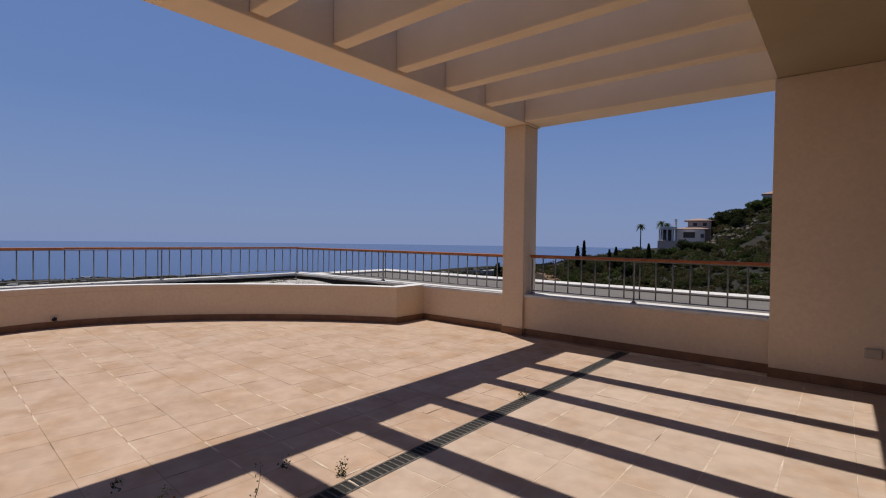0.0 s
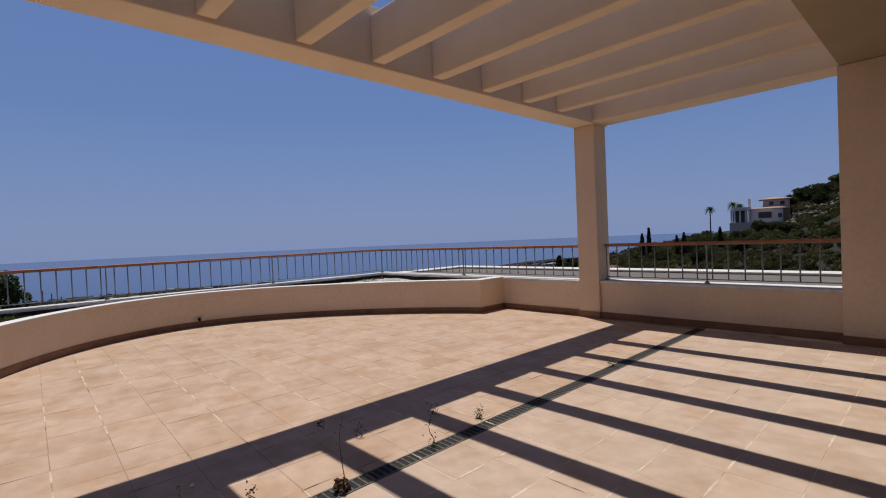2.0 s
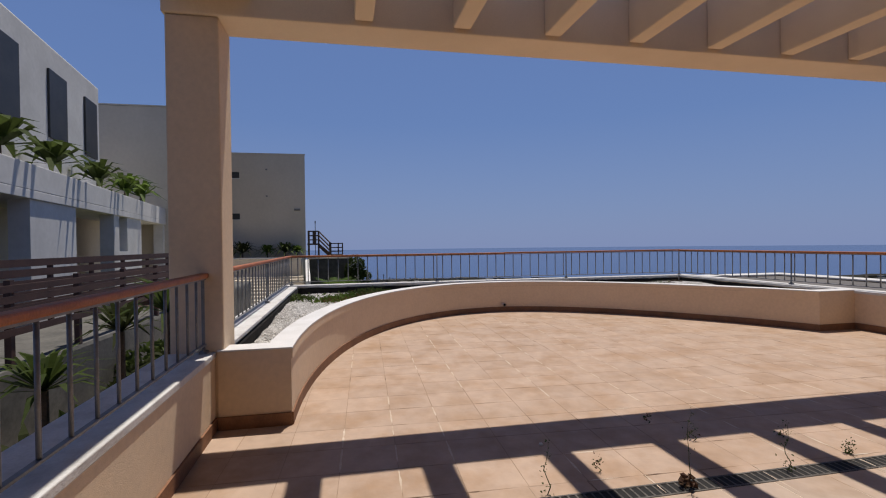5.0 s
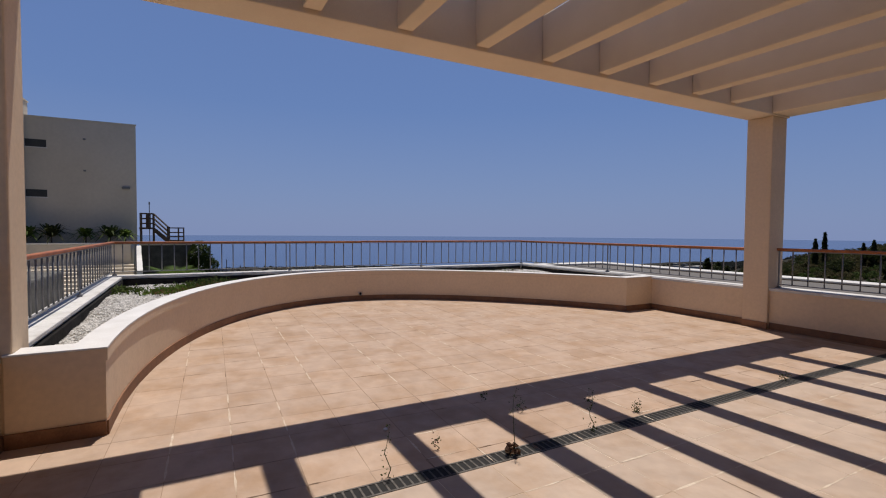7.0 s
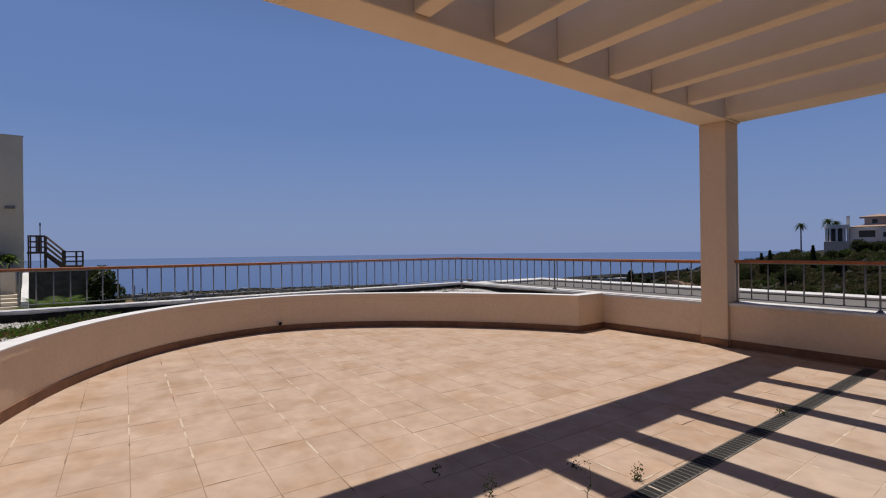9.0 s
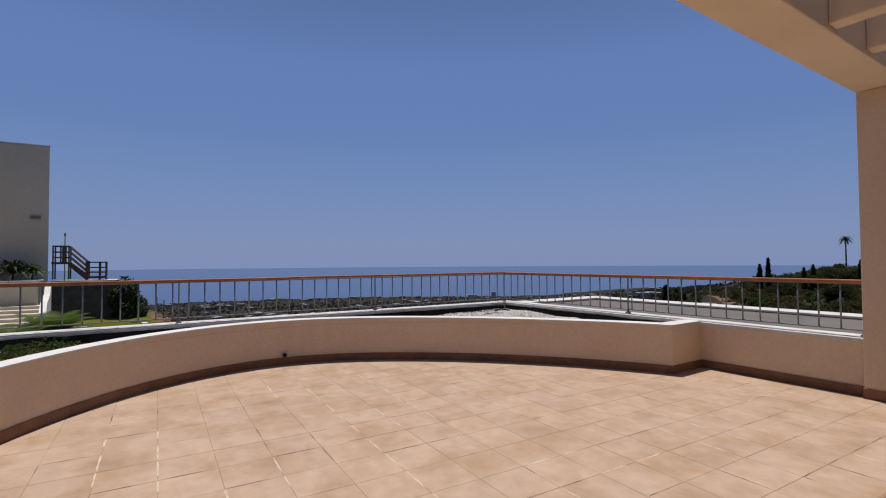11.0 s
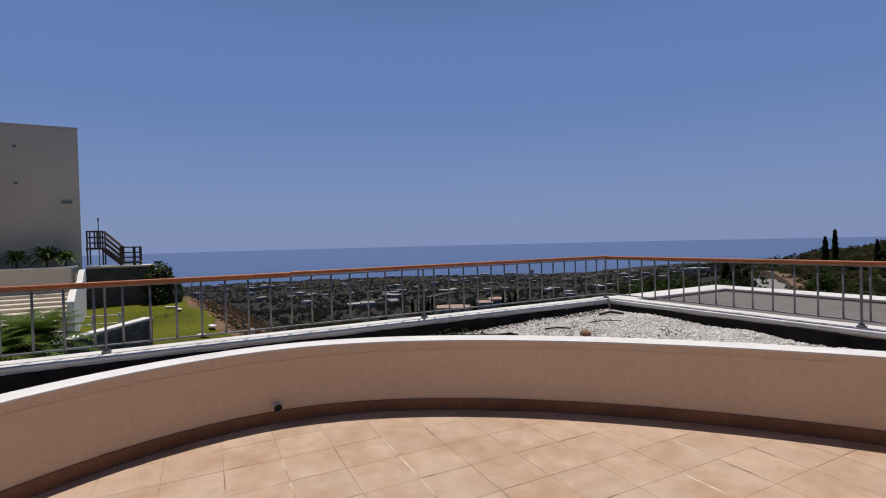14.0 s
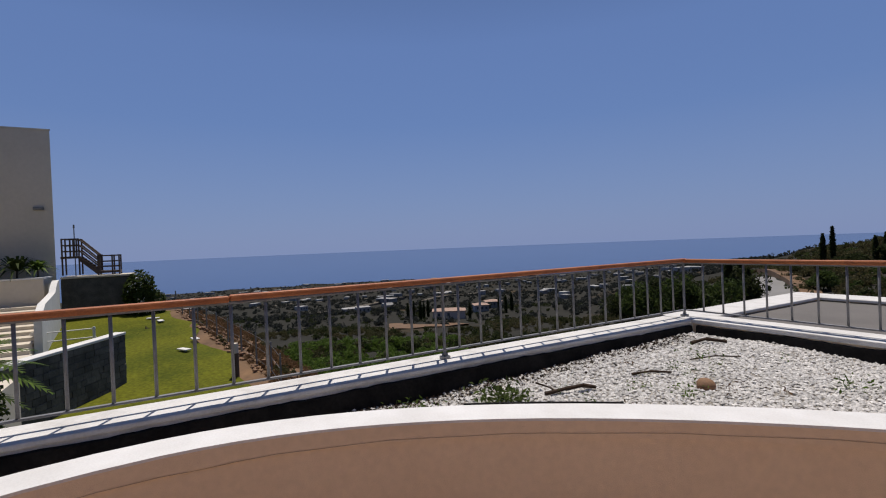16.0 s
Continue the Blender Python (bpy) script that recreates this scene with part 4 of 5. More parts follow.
# rocks on the bare slope under the villa
for i in range(44):
    az, r = hrng.uniform(7.0, 12.0), hrng.uniform(150, 176)
    x, y = polar(0, 0, az, r)
    rb2 = bmesh.new()
    bmesh.ops.create_icosphere(rb2, subdivisions=1, radius=hrng.uniform(0.4, 1.0))
    for v in rb2.verts:
        v.co *= hrng.uniform(0.75, 1.2)
    o = tagged(part("rock", rb2, M_ROCK), "pale weathered rock on the bare slope", "rock", "slope rocks")
    o.location = (x, y, ground_z(x, y) + 0.5)

# road and its ochre bank
def ribbon(name, line, width, material, lift, label, category):
    v, f = [], []
    for i, (x, y) in enumerate(line):
        a = line[max(0, i - 1)]
        b = line[min(len(line) - 1, i + 1)]
        d = Vector((b[0] - a[0], b[1] - a[1])).normalized()
        for s in (-0.5, 0.5):
            px, py = x - d.y * width * s, y + d.x * width * s
            v.append((px, py, ground_z(x, y) + lift))
            v.append((px, py, ground_z(x, y) - 1.2))
        if i:
            k = (i - 1) * 4
            f += [(k, k + 2, k + 6, k + 4), (k, k + 4, k + 5, k + 1), (k + 2, k + 3, k + 7, k + 6)]
    return tagged(part(name, from_arrays(name, v, f, material)), label, category, kind="structure")


ribbon("road", [polar(-1, 0, 27.6 + 3.4 * t - 0.8 * math.sin(3.14 * t), 84 + 95 * t) for t in [i / 16 for i in range(17)]], 7.0, M_ASPHALT, 0.5, "pale asphalt road climbing the slope", "road")
M_BANK = mat("ochre_earth", (0.176, 0.1, 0.0496), (0.104, 0.06, 0.032), 0.95, 0.3, 6, 3, 0.15, 0.3)
ribbon("road_bank", [polar(-1, 0, 25.0 + 3.6 * t - 0.8 * math.sin(3.14 * t), 84 + 85 * t) for t in [i / 16 for i in range(17)]], 3.2, M_BANK, 0.9, "ochre earth bank beside the road", "bank")

# ---------------- villa on the ridge ----------------
M_VILLA = mat("villa_white", (0.624, 0.592, 0.568), (0.56, 0.528, 0.496), 0.85, 0.4, 4, 4, 0.04, 0.05)
M_VILLA_P = mat("villa_pink", (0.448, 0.36, 0.312), (0.4, 0.32, 0.28), 0.85, 0.4, 4, 4, 0.04, 0.05)


def hip_roof(x0, x1, y0, y1, z, h, over=0.4):
    bm = bmesh.new()
    x0, x1, y0, y1 = x0 - over, x1 + over, y0 - over, y1 + over
    d = (y1 - y0) / 2
    b = [bm.verts.new(p) for p in ((x0, y0, z), (x1, y0, z), (x1, y1, z), (x0, y1, z))]
    e = [bm.verts.new((x, y, z - 0.18)) for x, y in ((x0, y0), (x1, y0), (x1, y1), (x0, y1))]
    r0 = bm.verts.new((min(x0 + d, (x0 + x1) / 2 - 0.2), (y0 + y1) / 2, z + h))
    r1 = bm.verts.new((max(x1 - d, (x0 + x1) / 2 + 0.2), (y0 + y1) / 2, z + h))
    bm.faces.new((b[0], b[1], r1, r0))
    bm.faces.new((b[2], b[3], r0, r1))
    bm.faces.new((b[1], b[2], r1))
    bm.faces.new((b[3], b[0], r0))
    for i in range(4):
        j = (i + 1) % 4
        bm.faces.new((e[i], e[j], b[j], b[i]))
    bm.faces.new(e[::-1])
    return bm


vx, vy = polar(1.54, 0, 14.1, 188)
villa = thing("villa", "white and pink hillside villa with terracotta roofs", "house", at=(vx, vy, -0.75), rz=14.1 + SWING)
part("terrace_wall", boxes([(-7.6, 5.6, -5.5, -1.0, -3.0, 3.2)], 0.05), M_VILLA_P, villa)
part("wall", boxes([(-1.6, 7.0, -1.5, 6.5, -2.0, 7.4)], 0.05), M_VILLA, villa)
part("wall", boxes([(1.8, 9.0, 1.5, 8.5, 3.0, 10.4)], 0.05), M_VILLA_P, villa)
part("roof", hip_roof(-1.6, 8.0, -1.5, 5.0, 7.45, 0.7), M_TERRA, villa, "terracotta tiled roof")
part("roof", hip_roof(1.0, 9.2, 1.5, 8.5, 10.45, 0.8), M_TERRA, villa, "terracotta tiled roof")
ch = part("chimney", boxes([(-2.4, -1.6, -0.5, 0.4, 3.0, 10.9)], 0.03), M_VILLA, villa, "tall white chimney")
tw = bmesh.new()
bmesh.ops.create_cone(tw, cap_ends=True, segments=20, radius1=3.0, radius2=3.0, depth=1.0, matrix=Matrix.Translation((-4.6, -2.2, 7.6)))
part("round_canopy", tw, M_VILLA, villa, "white round terrace canopy")
for i, a in enumerate((200, 235, 270, 305, 340)):
    pb = bmesh.new()
    rod(pb, (-4.6 + 2.7 * math.cos(radians(a)), -2.2 + 2.7 * math.sin(radians(a)), 3.2), (-4.6 + 2.7 * math.cos(radians(a)), -2.2 + 2.7 * math.sin(radians(a)), 7.1), 0.25, sides=8)
    part("column", pb, M_VILLA, villa)
# near-black panel, the canopy's shade put into its colour
part("back_wall", boxes([(-6.6, -2.6, -1.0, -0.6, 3.2, 7.1)]), M_DARK, villa, "dark panel standing in for the shade under the canopy")
for x, z, w, h in ((2.2, 5.4, 3.6, 2.2), (6.2, 5.0, 1.0, 1.4), (4.0, 9.0, 1.2, 1.3), (7.0, 9.0, 1.2, 1.3)):
    yf = -1.5 if z < 8 else 1.5
    wd = part("window", boxes([(x - w / 2, x + w / 2, yf - 0.06, yf + 0.05, z - h / 2, z + h / 2)]), M_DARK, villa, "dark window")
    part("frame", boxes([(x - w / 2 - 0.12, x + w / 2 + 0.12, yf - 0.10, yf - 0.06, z - h / 2 - 0.14, z - h / 2)]), M_VILLA, wd)
part("awning", boxes([(0.2, 4.2, -2.9, -1.55, 6.3, 6.5)], 0.03), M_VILLA, villa, "white awning over the window")
for az, r, h, ln in ((18.2, 180, 10.5, 2.3), (16.15, 190, 11.8, 2.7), (15.55, 196, 11.4, 2.2)):
    x, y = polar(1.54, 0, az, r)
    palm((x, y, ground_z(x, y) - 0.3), h - max(0, ground_z(x, y) + 2.5), hrng, "tall palm beside the villa", 34, ln * 0.8)
for az, r, s in ((11.3, 194, 5.2), (10.4, 186, 4.6), (9.6, 188, 4.4), (8.6, 190, 4.4), (7.6, 196, 4.2), (6.4, 200, 3.6), (9.0, 176, 3.6), (5.2, 196, 3.6)):
    x, y = polar(1.54, 0, az, r)
    tree((x, y, ground_z(x, y) - 1.2), s * 1.35, s * 0.8, 1900, 0.32, M_LEAF_D if az > 8 else M_LEAF, "dense dark green tree beside the villa", hrng, group="villa trees")

# second house on the skyline of the ridge
vx, vy = polar(1.54, 0, 5.9, 215)
villa2 = thing("ridge_house", "small pink house on the skyline of the ridge", "house", at=(vx, vy, ground_z(vx, vy) - 1), rz=6)
part("wall", boxes([(-4, 6, -3, 4, -1, 5.0)], 0.05), M_VILLA_P, villa2)
part("roof", hip_roof(-4, 6, -3, 4, 5.02, 1.4), M_TERRA, villa2, "terracotta tiled roof")
part("chimney", boxes([(-1.0, -0.3, -0.5, 0.2, 5.0, 7.8)]), M_VILLA, villa2)

# ---------------- valley houses and the coastal town ----------------
def small_house(name, label, at, rz, w, d, h, roofed, group, wallm=None):
    e = thing(name, label, "house", group, at=at, rz=rz)
    part("wall", boxes([(-w / 2, w / 2, -d / 2, d / 2, -2.0, h)]), wallm or M_TOWN, e)
    if roofed:
        part("roof", hip_roof(-w / 2, w / 2, -d / 2, d / 2, h + 0.2, h * 0.3, 0.5), M_TERRA, e)
    else:
        part("roof", boxes([(-w / 2 - 0.1, w / 2 + 0.1, -d / 2 - 0.1, d / 2 + 0.1, h + 0.01, h + 0.35)]), M_TOWN, e)
    for k in range(3):
        part("window", boxes([(-w * 0.35 + k * w * 0.3, -w * 0.35 + k * w * 0.3 + 1.2, -d / 2 - 0.05, -d / 2 + 0.02, h * 0.35, h * 0.75)]), M_DARK, e)
    return e


x, y = polar(-5.46, 1.7, 60.8, 255)
gz = ground_z(x, y)
small_house("country_house", "terracotta roofed house among cypresses in the valley", (x, y, gz + 0.4), 60, 17, 10, 3.6, True, "valley houses", M_VILLA_P)
for daz, r in ((4.9, 250), (4.2, 256), (3.4, 248), (3.0, 255), (-2.5, 250), (-6.0, 262), (-6.8, 262), (-7.5, 268), (2.5, 262)):
    x, y = polar(-5.46, 1.7, 60.8 + daz, r)
    cypress((x, y, ground_z(x, y) - 0.3), 8.5 + (r % 5) * 0.5, hrng, "slim dark cypress beside a valley house")
for az, r, w in ((72.0, 330, 16), (71.0, 320, 9), (55.5, 300, 10), (57.0, 275, 8)):
    x, y = polar(-5.46, 1.7, az, r)
    small_house("country_house", "small white country house in the valley", (x, y, ground_z(x, y) + 0.3), az + 10, w, 8, 3.4, az < 60, "valley houses")
# bare ochre field on the valley side
fb = bmesh.new()
rows = []
for i in range(9):
    row = []
    for j in range(9):
        az, r = 58.5 + 9.5 * j / 8, 165 + 55 * i / 8 + 8 * math.sin(j * 1.1)
        x, y = polar(-5.46, 1.7, az, r)
        row.append(fb.verts.new((x, y, ground_z(x, y) + 0.5)))
    rows.append(row)
for i in range(8):
    for j in range(8):
        fb.faces.new((rows[i][j], rows[i][j + 1], rows[i + 1][j + 1], rows[i + 1][j]))
bmesh.ops.recalc_face_normals(fb, faces=fb.faces)
tagged(part("bare_field", fb, M_BANK, None, smooth=True), "bare ochre earth field on the valley side", "field", kind="structure")

town = random.Random(44)
protos = []
for k in range(4):
    w, d, h = ((9, 7, 3.6), (14, 8, 4.6), (7, 7, 3.0), (19, 9, 4.0))[k]
    protos.append((w, d, h))
made = [None] * 4
n_town = 0
while n_town < 120:
    az, r = town.uniform(33, 97), 420 + 860 * town.random() ** 0.75
    x, y = polar(-1, 0, az, r)
    k = town.randrange(4)
    m = pose(x, y, ground_z(x, y) + 0.5, 0, 0, town.uniform(0, 180))
    if made[k] is None:
        w, d, h = protos[k]
        made[k] = small_house("town_house", "white house on the far coastal plain", (0, 0, 0), 0, w, d, h, False, "town houses")
        made[k].matrix_basis = m
    else:
        copy_thing(made[k], m)
    n_town += 1
for az, r, w, h in ((51.5, 1240, 12, 15), (54.0, 1230, 24, 9), (57.0, 1240, 20, 8)):
    x, y = polar(-5.46, 1.7, az, r)
    small_house("tower_block", "pale tower block on the coast", (x, y, ground_z(x, y)), az, w, 14, h, False, "town houses", M_FAR_WALL)
# country tracks
for a0, a1, r0, r1 in ((76, 66, 380, 520), (83, 70, 560, 600), (64, 52, 470, 640)):
    ribbon("track", [polar(-5.46, 1.7, a0 + (a1 - a0) * t + 0.6 * math.sin(9 * t), r0 + (r1 - r0) * t) for t in [i / 14 for i in range(15)]], 6.0, M_ROCK, 1.6, "pale country track across the plain", "track")

# ---------------- neighbour's garden details ----------------
standing = {o.name for o in scene.objects}
shrub("oleander", "large oleander with white blossom at the lawn's end", "shrub", (-50.0, -1.3, -4.7), (1.8, 1.8, 2.3), 5200, 0.17, M_LEAF, 6, 220)
shrub("garden_shrub", "dense yellow-green shrub among the feather palms", "shrub", (-18.4, -2.7, -5.0), (1.3, 1.3, 2.45), 9500, 0.07, M_LEAF, 6)
for x, y, tall, spread in ((-17.6, -2.15, 4.3, 1.5), (-18.9, -2.9, 3.8, 1.6), (-16.5, -2.9, 4.1, 1.5)):
    fern = thing("fern_palm", "arching feather-leaved palm beside the stone wall", "plant", "feather palms", at=(x, y, -5.0))
    sb = bmesh.new()
    rod(sb, (0, 0, -0.2), (0.05, 0.02, tall), 0.13, 0.09, 8)
    part("stem", sb, M_TRUNK, fern)
    fb = bmesh.new()
    for k in range(34):
        turn_, rise_ = k * 2.4, 1.5 - 1.6 * k / 34
        frond(fb, (0.05, 0.02, tall), (math.cos(turn_), math.sin(turn_), rise_), spread * (0.85 + 0.25 * ((k * 7) % 5) / 5), 0.42, 0.34, 16)
    part("fronds", fb, M_LEAF_B if x > -18 else M_LEAF, fern)
shrub("garden_shrub", "leafy yellow-green shrub beside the pale steps", "shrub", (-19.4, -3.6, -5.0), (1.2, 1.3, 2.0), 4500, 0.085, M_LEAF, 5)
bb = bmesh.new()
e = thing("garden_light", "dark bollard light at the lawn's edge", "bollard light", at=(-29.4, 3.75, -4.75))
rod(bb, (0, 0, 0), (0, 0, 1.35), 0.16, sides=12)
part("post", bb, M_PINE, e)
bb = bmesh.new()
rod(bb, (0, 0, 1.35), (0, 0, 1.8), 0.165, 0.15, sides=12)
part("lamp_head", bb, M_FAR_WALL, e, "pale lamp head")
fence = thing("wire_fence", "thin wire fence with slim posts along the lawn", "fence")
pts = [(-26.5 - 2.4 * i, 5.25 - max(0, 2.4 * i - 3) * 0.19) for i in range(11)]
pm = bmesh.new()
rod(pm, (0, 0, 0), (0, 0, 1.9), 0.04, sides=6)
pme = mesh_of(pm, "fence_post", M_PIPE)
for x, y in pts:
    o = part("fence_post", pme, None, fence)
    o.location = (x, y, -5.0 + lawn_rise(x))
for z in (0.6, 1.2, 1.75):
    wb2 = bmesh.new()
    for (ax, ay), (bx, by) in zip(pts, pts[1:]):
        rod(wb2, (ax, ay, -5.0 + lawn_rise(ax) + z), (bx, by, -5.0 + lawn_rise(bx) + z), 0.008, sides=4)
    part("wire", wb2, M_PIPE, fence)
for i in range(150):
    t = hrng.random()
    x = -26 - 24 * t
    y = 4.95 - max(0, -x - 29) * 0.17 + abs(hrng.normal(0, 0.5)) - 0.25
    rb2 = bmesh.new()
    bmesh.ops.create_icosphere(rb2, subdivisions=1, radius=hrng.uniform(0.08, 0.18))
    for v in rb2.verts:
        v.co *= hrng.uniform(0.7, 1.25)
        v.co.z *= 0.7
    o = tagged(part("edging_stone", rb2, M_PEBBLE), "rough brown edging stone beside the lawn", "stone", "edging stones")
    o.location = (x, y, -4.58 + lawn_rise(x))
for x, y, a in ((-38.0, 2.3, 12), (-35.6, 1.7, 30), (-46.5, -0.2, 70), (-45.2, 0.3, 10)):
    o = tagged(part("stepping_stone", boxes([(-0.42, 0.42, -0.18, 0.18, 0, 0.07)], 0.02), M_FAR_WHITE), "flat white stepping stone on the lawn", "stepping stone", "stepping stones")
    o.matrix_basis = pose(x, y, -4.50 + lawn_rise(x), 0, 0, a)
gate = thing("handrail_fence", "low white metal handrail beside the lawn", "handrail", at=(-39.6, -2.85, -4.64 + lawn_rise(-39.6)))
for y in (0, -1.4, -2.8):
    gb = bmesh.new()
    rod(gb, (0, y, 0), (0, y, 1.2), 0.07, sides=8)
    part("post", gb, M_FAR_WHITE, gate)
for z in (0.6, 1.1):
    gb = bmesh.new()
    rod(gb, (0, 0.1, z), (0, -2.9, z), 0.035, sides=6)
    part("rail", gb, M_FAR_WHITE, gate)
for i, (y, s, m_) in enumerate(((-16.0, 1.0, M_LEAF), (-13.6, 1.1, M_LEAF_B), (-12.0, 1.3, M_LEAF_D), (-9.7, 0.9, M_LEAF_B), (-8.0, 1.2, M_LEAF), (-6.9, 0.8, M_LEAF_B), (-18.2, 1.2, M_LEAF))):
    rosette("yucca", "spiky yucca at the foot of the beige block", (-47.6, y, 0.05), 56, s * 1.75, m_, 0.5, 0.38, 0.085, "block plants")

# red earth verge between lawn and fence
vb = bmesh.new()
rows = []
for i in range(26):
    x = -24.0 - i * 1.1
    y0 = 4.7 - max(0, -x - 29) * 0.17
    row = []
    for j in range(7):
        y = y0 + (j - 2) * 0.95 + 0.2 * math.sin(i * 1.3 + j)
        drop = 0.14 if j < 2 else 0.16 * (j - 2) + 0.05 * (j - 2) ** 2
        row.append(vb.verts.new((x, y, -4.60 + lawn_rise(x) - drop + 0.10 * noise.noise(Vector((x, y, 2))))))
    rows.append(row)
for i in range(25):
    for j in range(6):
        vb.faces.new((rows[i][j], rows[i][j + 1], rows[i + 1][j + 1], rows[i + 1][j]))
bmesh.ops.recalc_face_normals(vb, faces=vb.faces)
tagged(part("earth_verge", vb, M_BANK, None, smooth=True), "bare red-brown earth verge beside the lawn", "verge", kind="structure")

# dry grass and low scrub over the verge
vp = {0: [], 1: []}
for i in range(620):
    x = -25.0 - 25 * hrng.random()
    k = 0.3 + 3.6 * hrng.random()
    y = 4.7 - max(0, -x - 29) * 0.17 + k
    z = -4.60 + lawn_rise(x) - 0.17 * k - 0.055 * k * k
    s = hrng.uniform(0.12, 0.42)
    vp[1 if noise.noise(Vector((x * 0.4, y * 0.4, 7))) > 0.18 else 0].append(blob_points(70, (s, s, s * 0.8), hrng, lumps=4) + np.array([x, y, z + s * 0.3]))
tagged(part("verge_brush", leaf_mesh("verge_brush", np.concatenate(vp[0]), 0.055, M_DRY, rng=hrng)), "dry brown grass and brush on the earth verge", "brush", kind="stuff")
tagged(part("verge_scrub", leaf_mesh("verge_scrub", np.concatenate(vp[1]), 0.06, M_SCRUB, rng=hrng)), "low green scrub on the earth verge", "scrub", kind="stuff")

# terraced white house and second block beyond the south parapet
block2 = thing("apartment_block", "second plain beige apartment block behind the white house", "building")
part("wall", boxes([(-50, -37.5, -36, -13.9, -5, 11.8)], 0.05), M_FAR_WALL, block2)
part("roof_edge", boxes([(-50.05, -37.45, -36.05, -13.85, 11.805, 11.9)]), M_FAR_WALL, block2)
white_house = thing("terraced_house", "white terraced house with planted roof terrace", "building", at=(-22.6, -13.2, 0), rz=188.5)
part("wall", boxes([(-14, 15.5, 2.6, 9, -5.0, 2.9)]), M_FAR_WALL, white_house)
for x0, x1, z0 in ((-14, -9, -5), (-6, -2, -5), (3.0, 3.9, -5), (3.9, 5.4, -5), (5.4, 8.4, -5), (14.5, 15.5, -5)):
    part("front_wall", boxes([(x0, x1, 0.0, 0.62, z0, 1.0 if x0 == 3.9 else 2.9)]), M_FAR_WHITE, white_house)
part("balcony_slab", boxes([(-14, 15.6, -0.1, 9, 2.905, 3.2)], 0.02), M_FAR_WHITE, white_house)
part("balcony_parapet", boxes([(-14, 15.6, -0.1, 0.12, 3.2, 4.1)], 0.03), M_FAR_WHITE, white_house)
part("upper_storey", boxes([(-14, 8.0, 2.0, 9, 3.21, 10.8)], 0.1), M_FAR_WHITE, white_house)
for x, w in ((6.4, 1.8), (2.0, 2.0), (-3.0, 2.4), (-8.5, 2.4)):
    part("window", boxes([(x - w / 2, x + w / 2, 1.9, 2.05, 6.4, 9.6)]), M_DARK, white_house, "dark glazed terrace door")
for x in (3.4, 8.2, 11.8, -2.0, -6.0):
    p = white_house.matrix_basis @ Vector((x, 0.8, 4.1))
    rosette("banana_plant", "broad-leaved plant on the white roof terrace", (p.x, p.y, p.z), 30, 2.1, M_LEAF_B if x > 4 else M_LEAF, 0.6, 0.42, 0.17, "terrace plants")
wooden = thing("slatted_fence", "red-brown slatted timber fence above the garden stairs", "fence", at=(-26.0, -9.2, 0))
for i in range(14):
    part("post", boxes([(i * 2.0 - 0.05, i * 2.0 + 0.05, -0.05, 0.05, -1.6, 0.92)]), M_FENCE, wooden)
for z in (-0.16, 0.10, 0.36, 0.62, 0.86):
    part("board", boxes([(0, 26, 0.05, 0.08, z - 0.09, z + 0.09)]), M_FENCE, wooden)
low_fence = thing("slatted_fence", "red-brown slatted timber fence on the rubble wall", "fence", at=(-17.0, -7.08, -0.32))
for i in range(9):
    part("post", boxes([(i * 2.0 - 0.05, i * 2.0 + 0.05, -0.05, 0.05, -0.5, 1.0)]), M_FENCE, low_fence)
for z in (0.14, 0.32, 0.50, 0.68, 0.86):
    part("board", boxes([(-0.1, 16.1, 0.05, 0.08, z - 0.06, z + 0.06)]), M_FENCE, low_fence)
stairs = thing("timber_stairs", "red-brown timber garden stairs in the planted slope", "outdoor stairs", at=(-16.5, -8.3, -0.4))
for i in range(12):
    part("tread", boxes([(i * 0.42, i * 0.42 + 0.46, -0.6, 0.75, -i * 0.17 - 0.05, -i * 0.17)]), M_FENCE, stairs)
    part("riser", boxes([(i * 0.42 + 0.42, i * 0.42 + 0.45, -0.6, 0.75, -i * 0.17 - 0.17, -i * 0.17 - 0.055)]), M_FENCE, stairs)
slope = tagged(part("rubble_wall", boxes([(-26, 4, -9.1, -7.0, -5.2, -0.75)], 0.1), M_STONE), "grey rubble retaining wall in the garden", "retaining wall", kind="structure")
path_ = tagged(part("garden_path", boxes([(-26, 6, -7.0, -3.1, -5.2, -2.6)]), M_FAR_WALL), "pale garden path below the parapet", "path", kind="structure")
for i, (x, y, s, st) in enumerate(((-6.7, -4.6, 1.1, 2.7), (-7.4, -5.6, 1.0, 2.3), (-5.2, -5.6, 1.0, 1.9), (-3.6, -4.9, 1.0, 1.3), (-2.0, -5.2, 1.0, 0.9), (-9.4, -5.6, 1.0, 0.6), (-0.4, -4.8, 0.9, 1.2), (1.4, -5.1, 1.0, 1.0))):
    rosette("yucca", "dark green spiky yucca on a bare stem", (x, y, -2.6), 44, s, M_LEAF_D if i % 2 else M_LEAF, st, 0.3, 0.045, "garden yuccas")

for x, y, rr_, h, m_ in ((-4.6, -4.7, 0.9, 1.0, M_LEAF_D), (-5.9, -5.3, 1.0, 0.9, M_LEAF), (-3.2, -4.5, 0.9, 0.95, M_LEAF), (-8.4, -5.2, 1.1, 0.9, M_LEAF_D), (-10.5, -6.1, 1.2, 0.8, M_LEAF), (-1.6, -4.6, 0.9, 0.9, M_LEAF_D), (0.6, -4.8, 1.0, 1.0, M_LEAF)):
    shrub("bedding_shrub", "dense green shrub in the garden below the parapet", "shrub", (x, y, -2.6), (rr_, rr_, h), 1100, 0.12, m_, 4, group="garden shrubs")

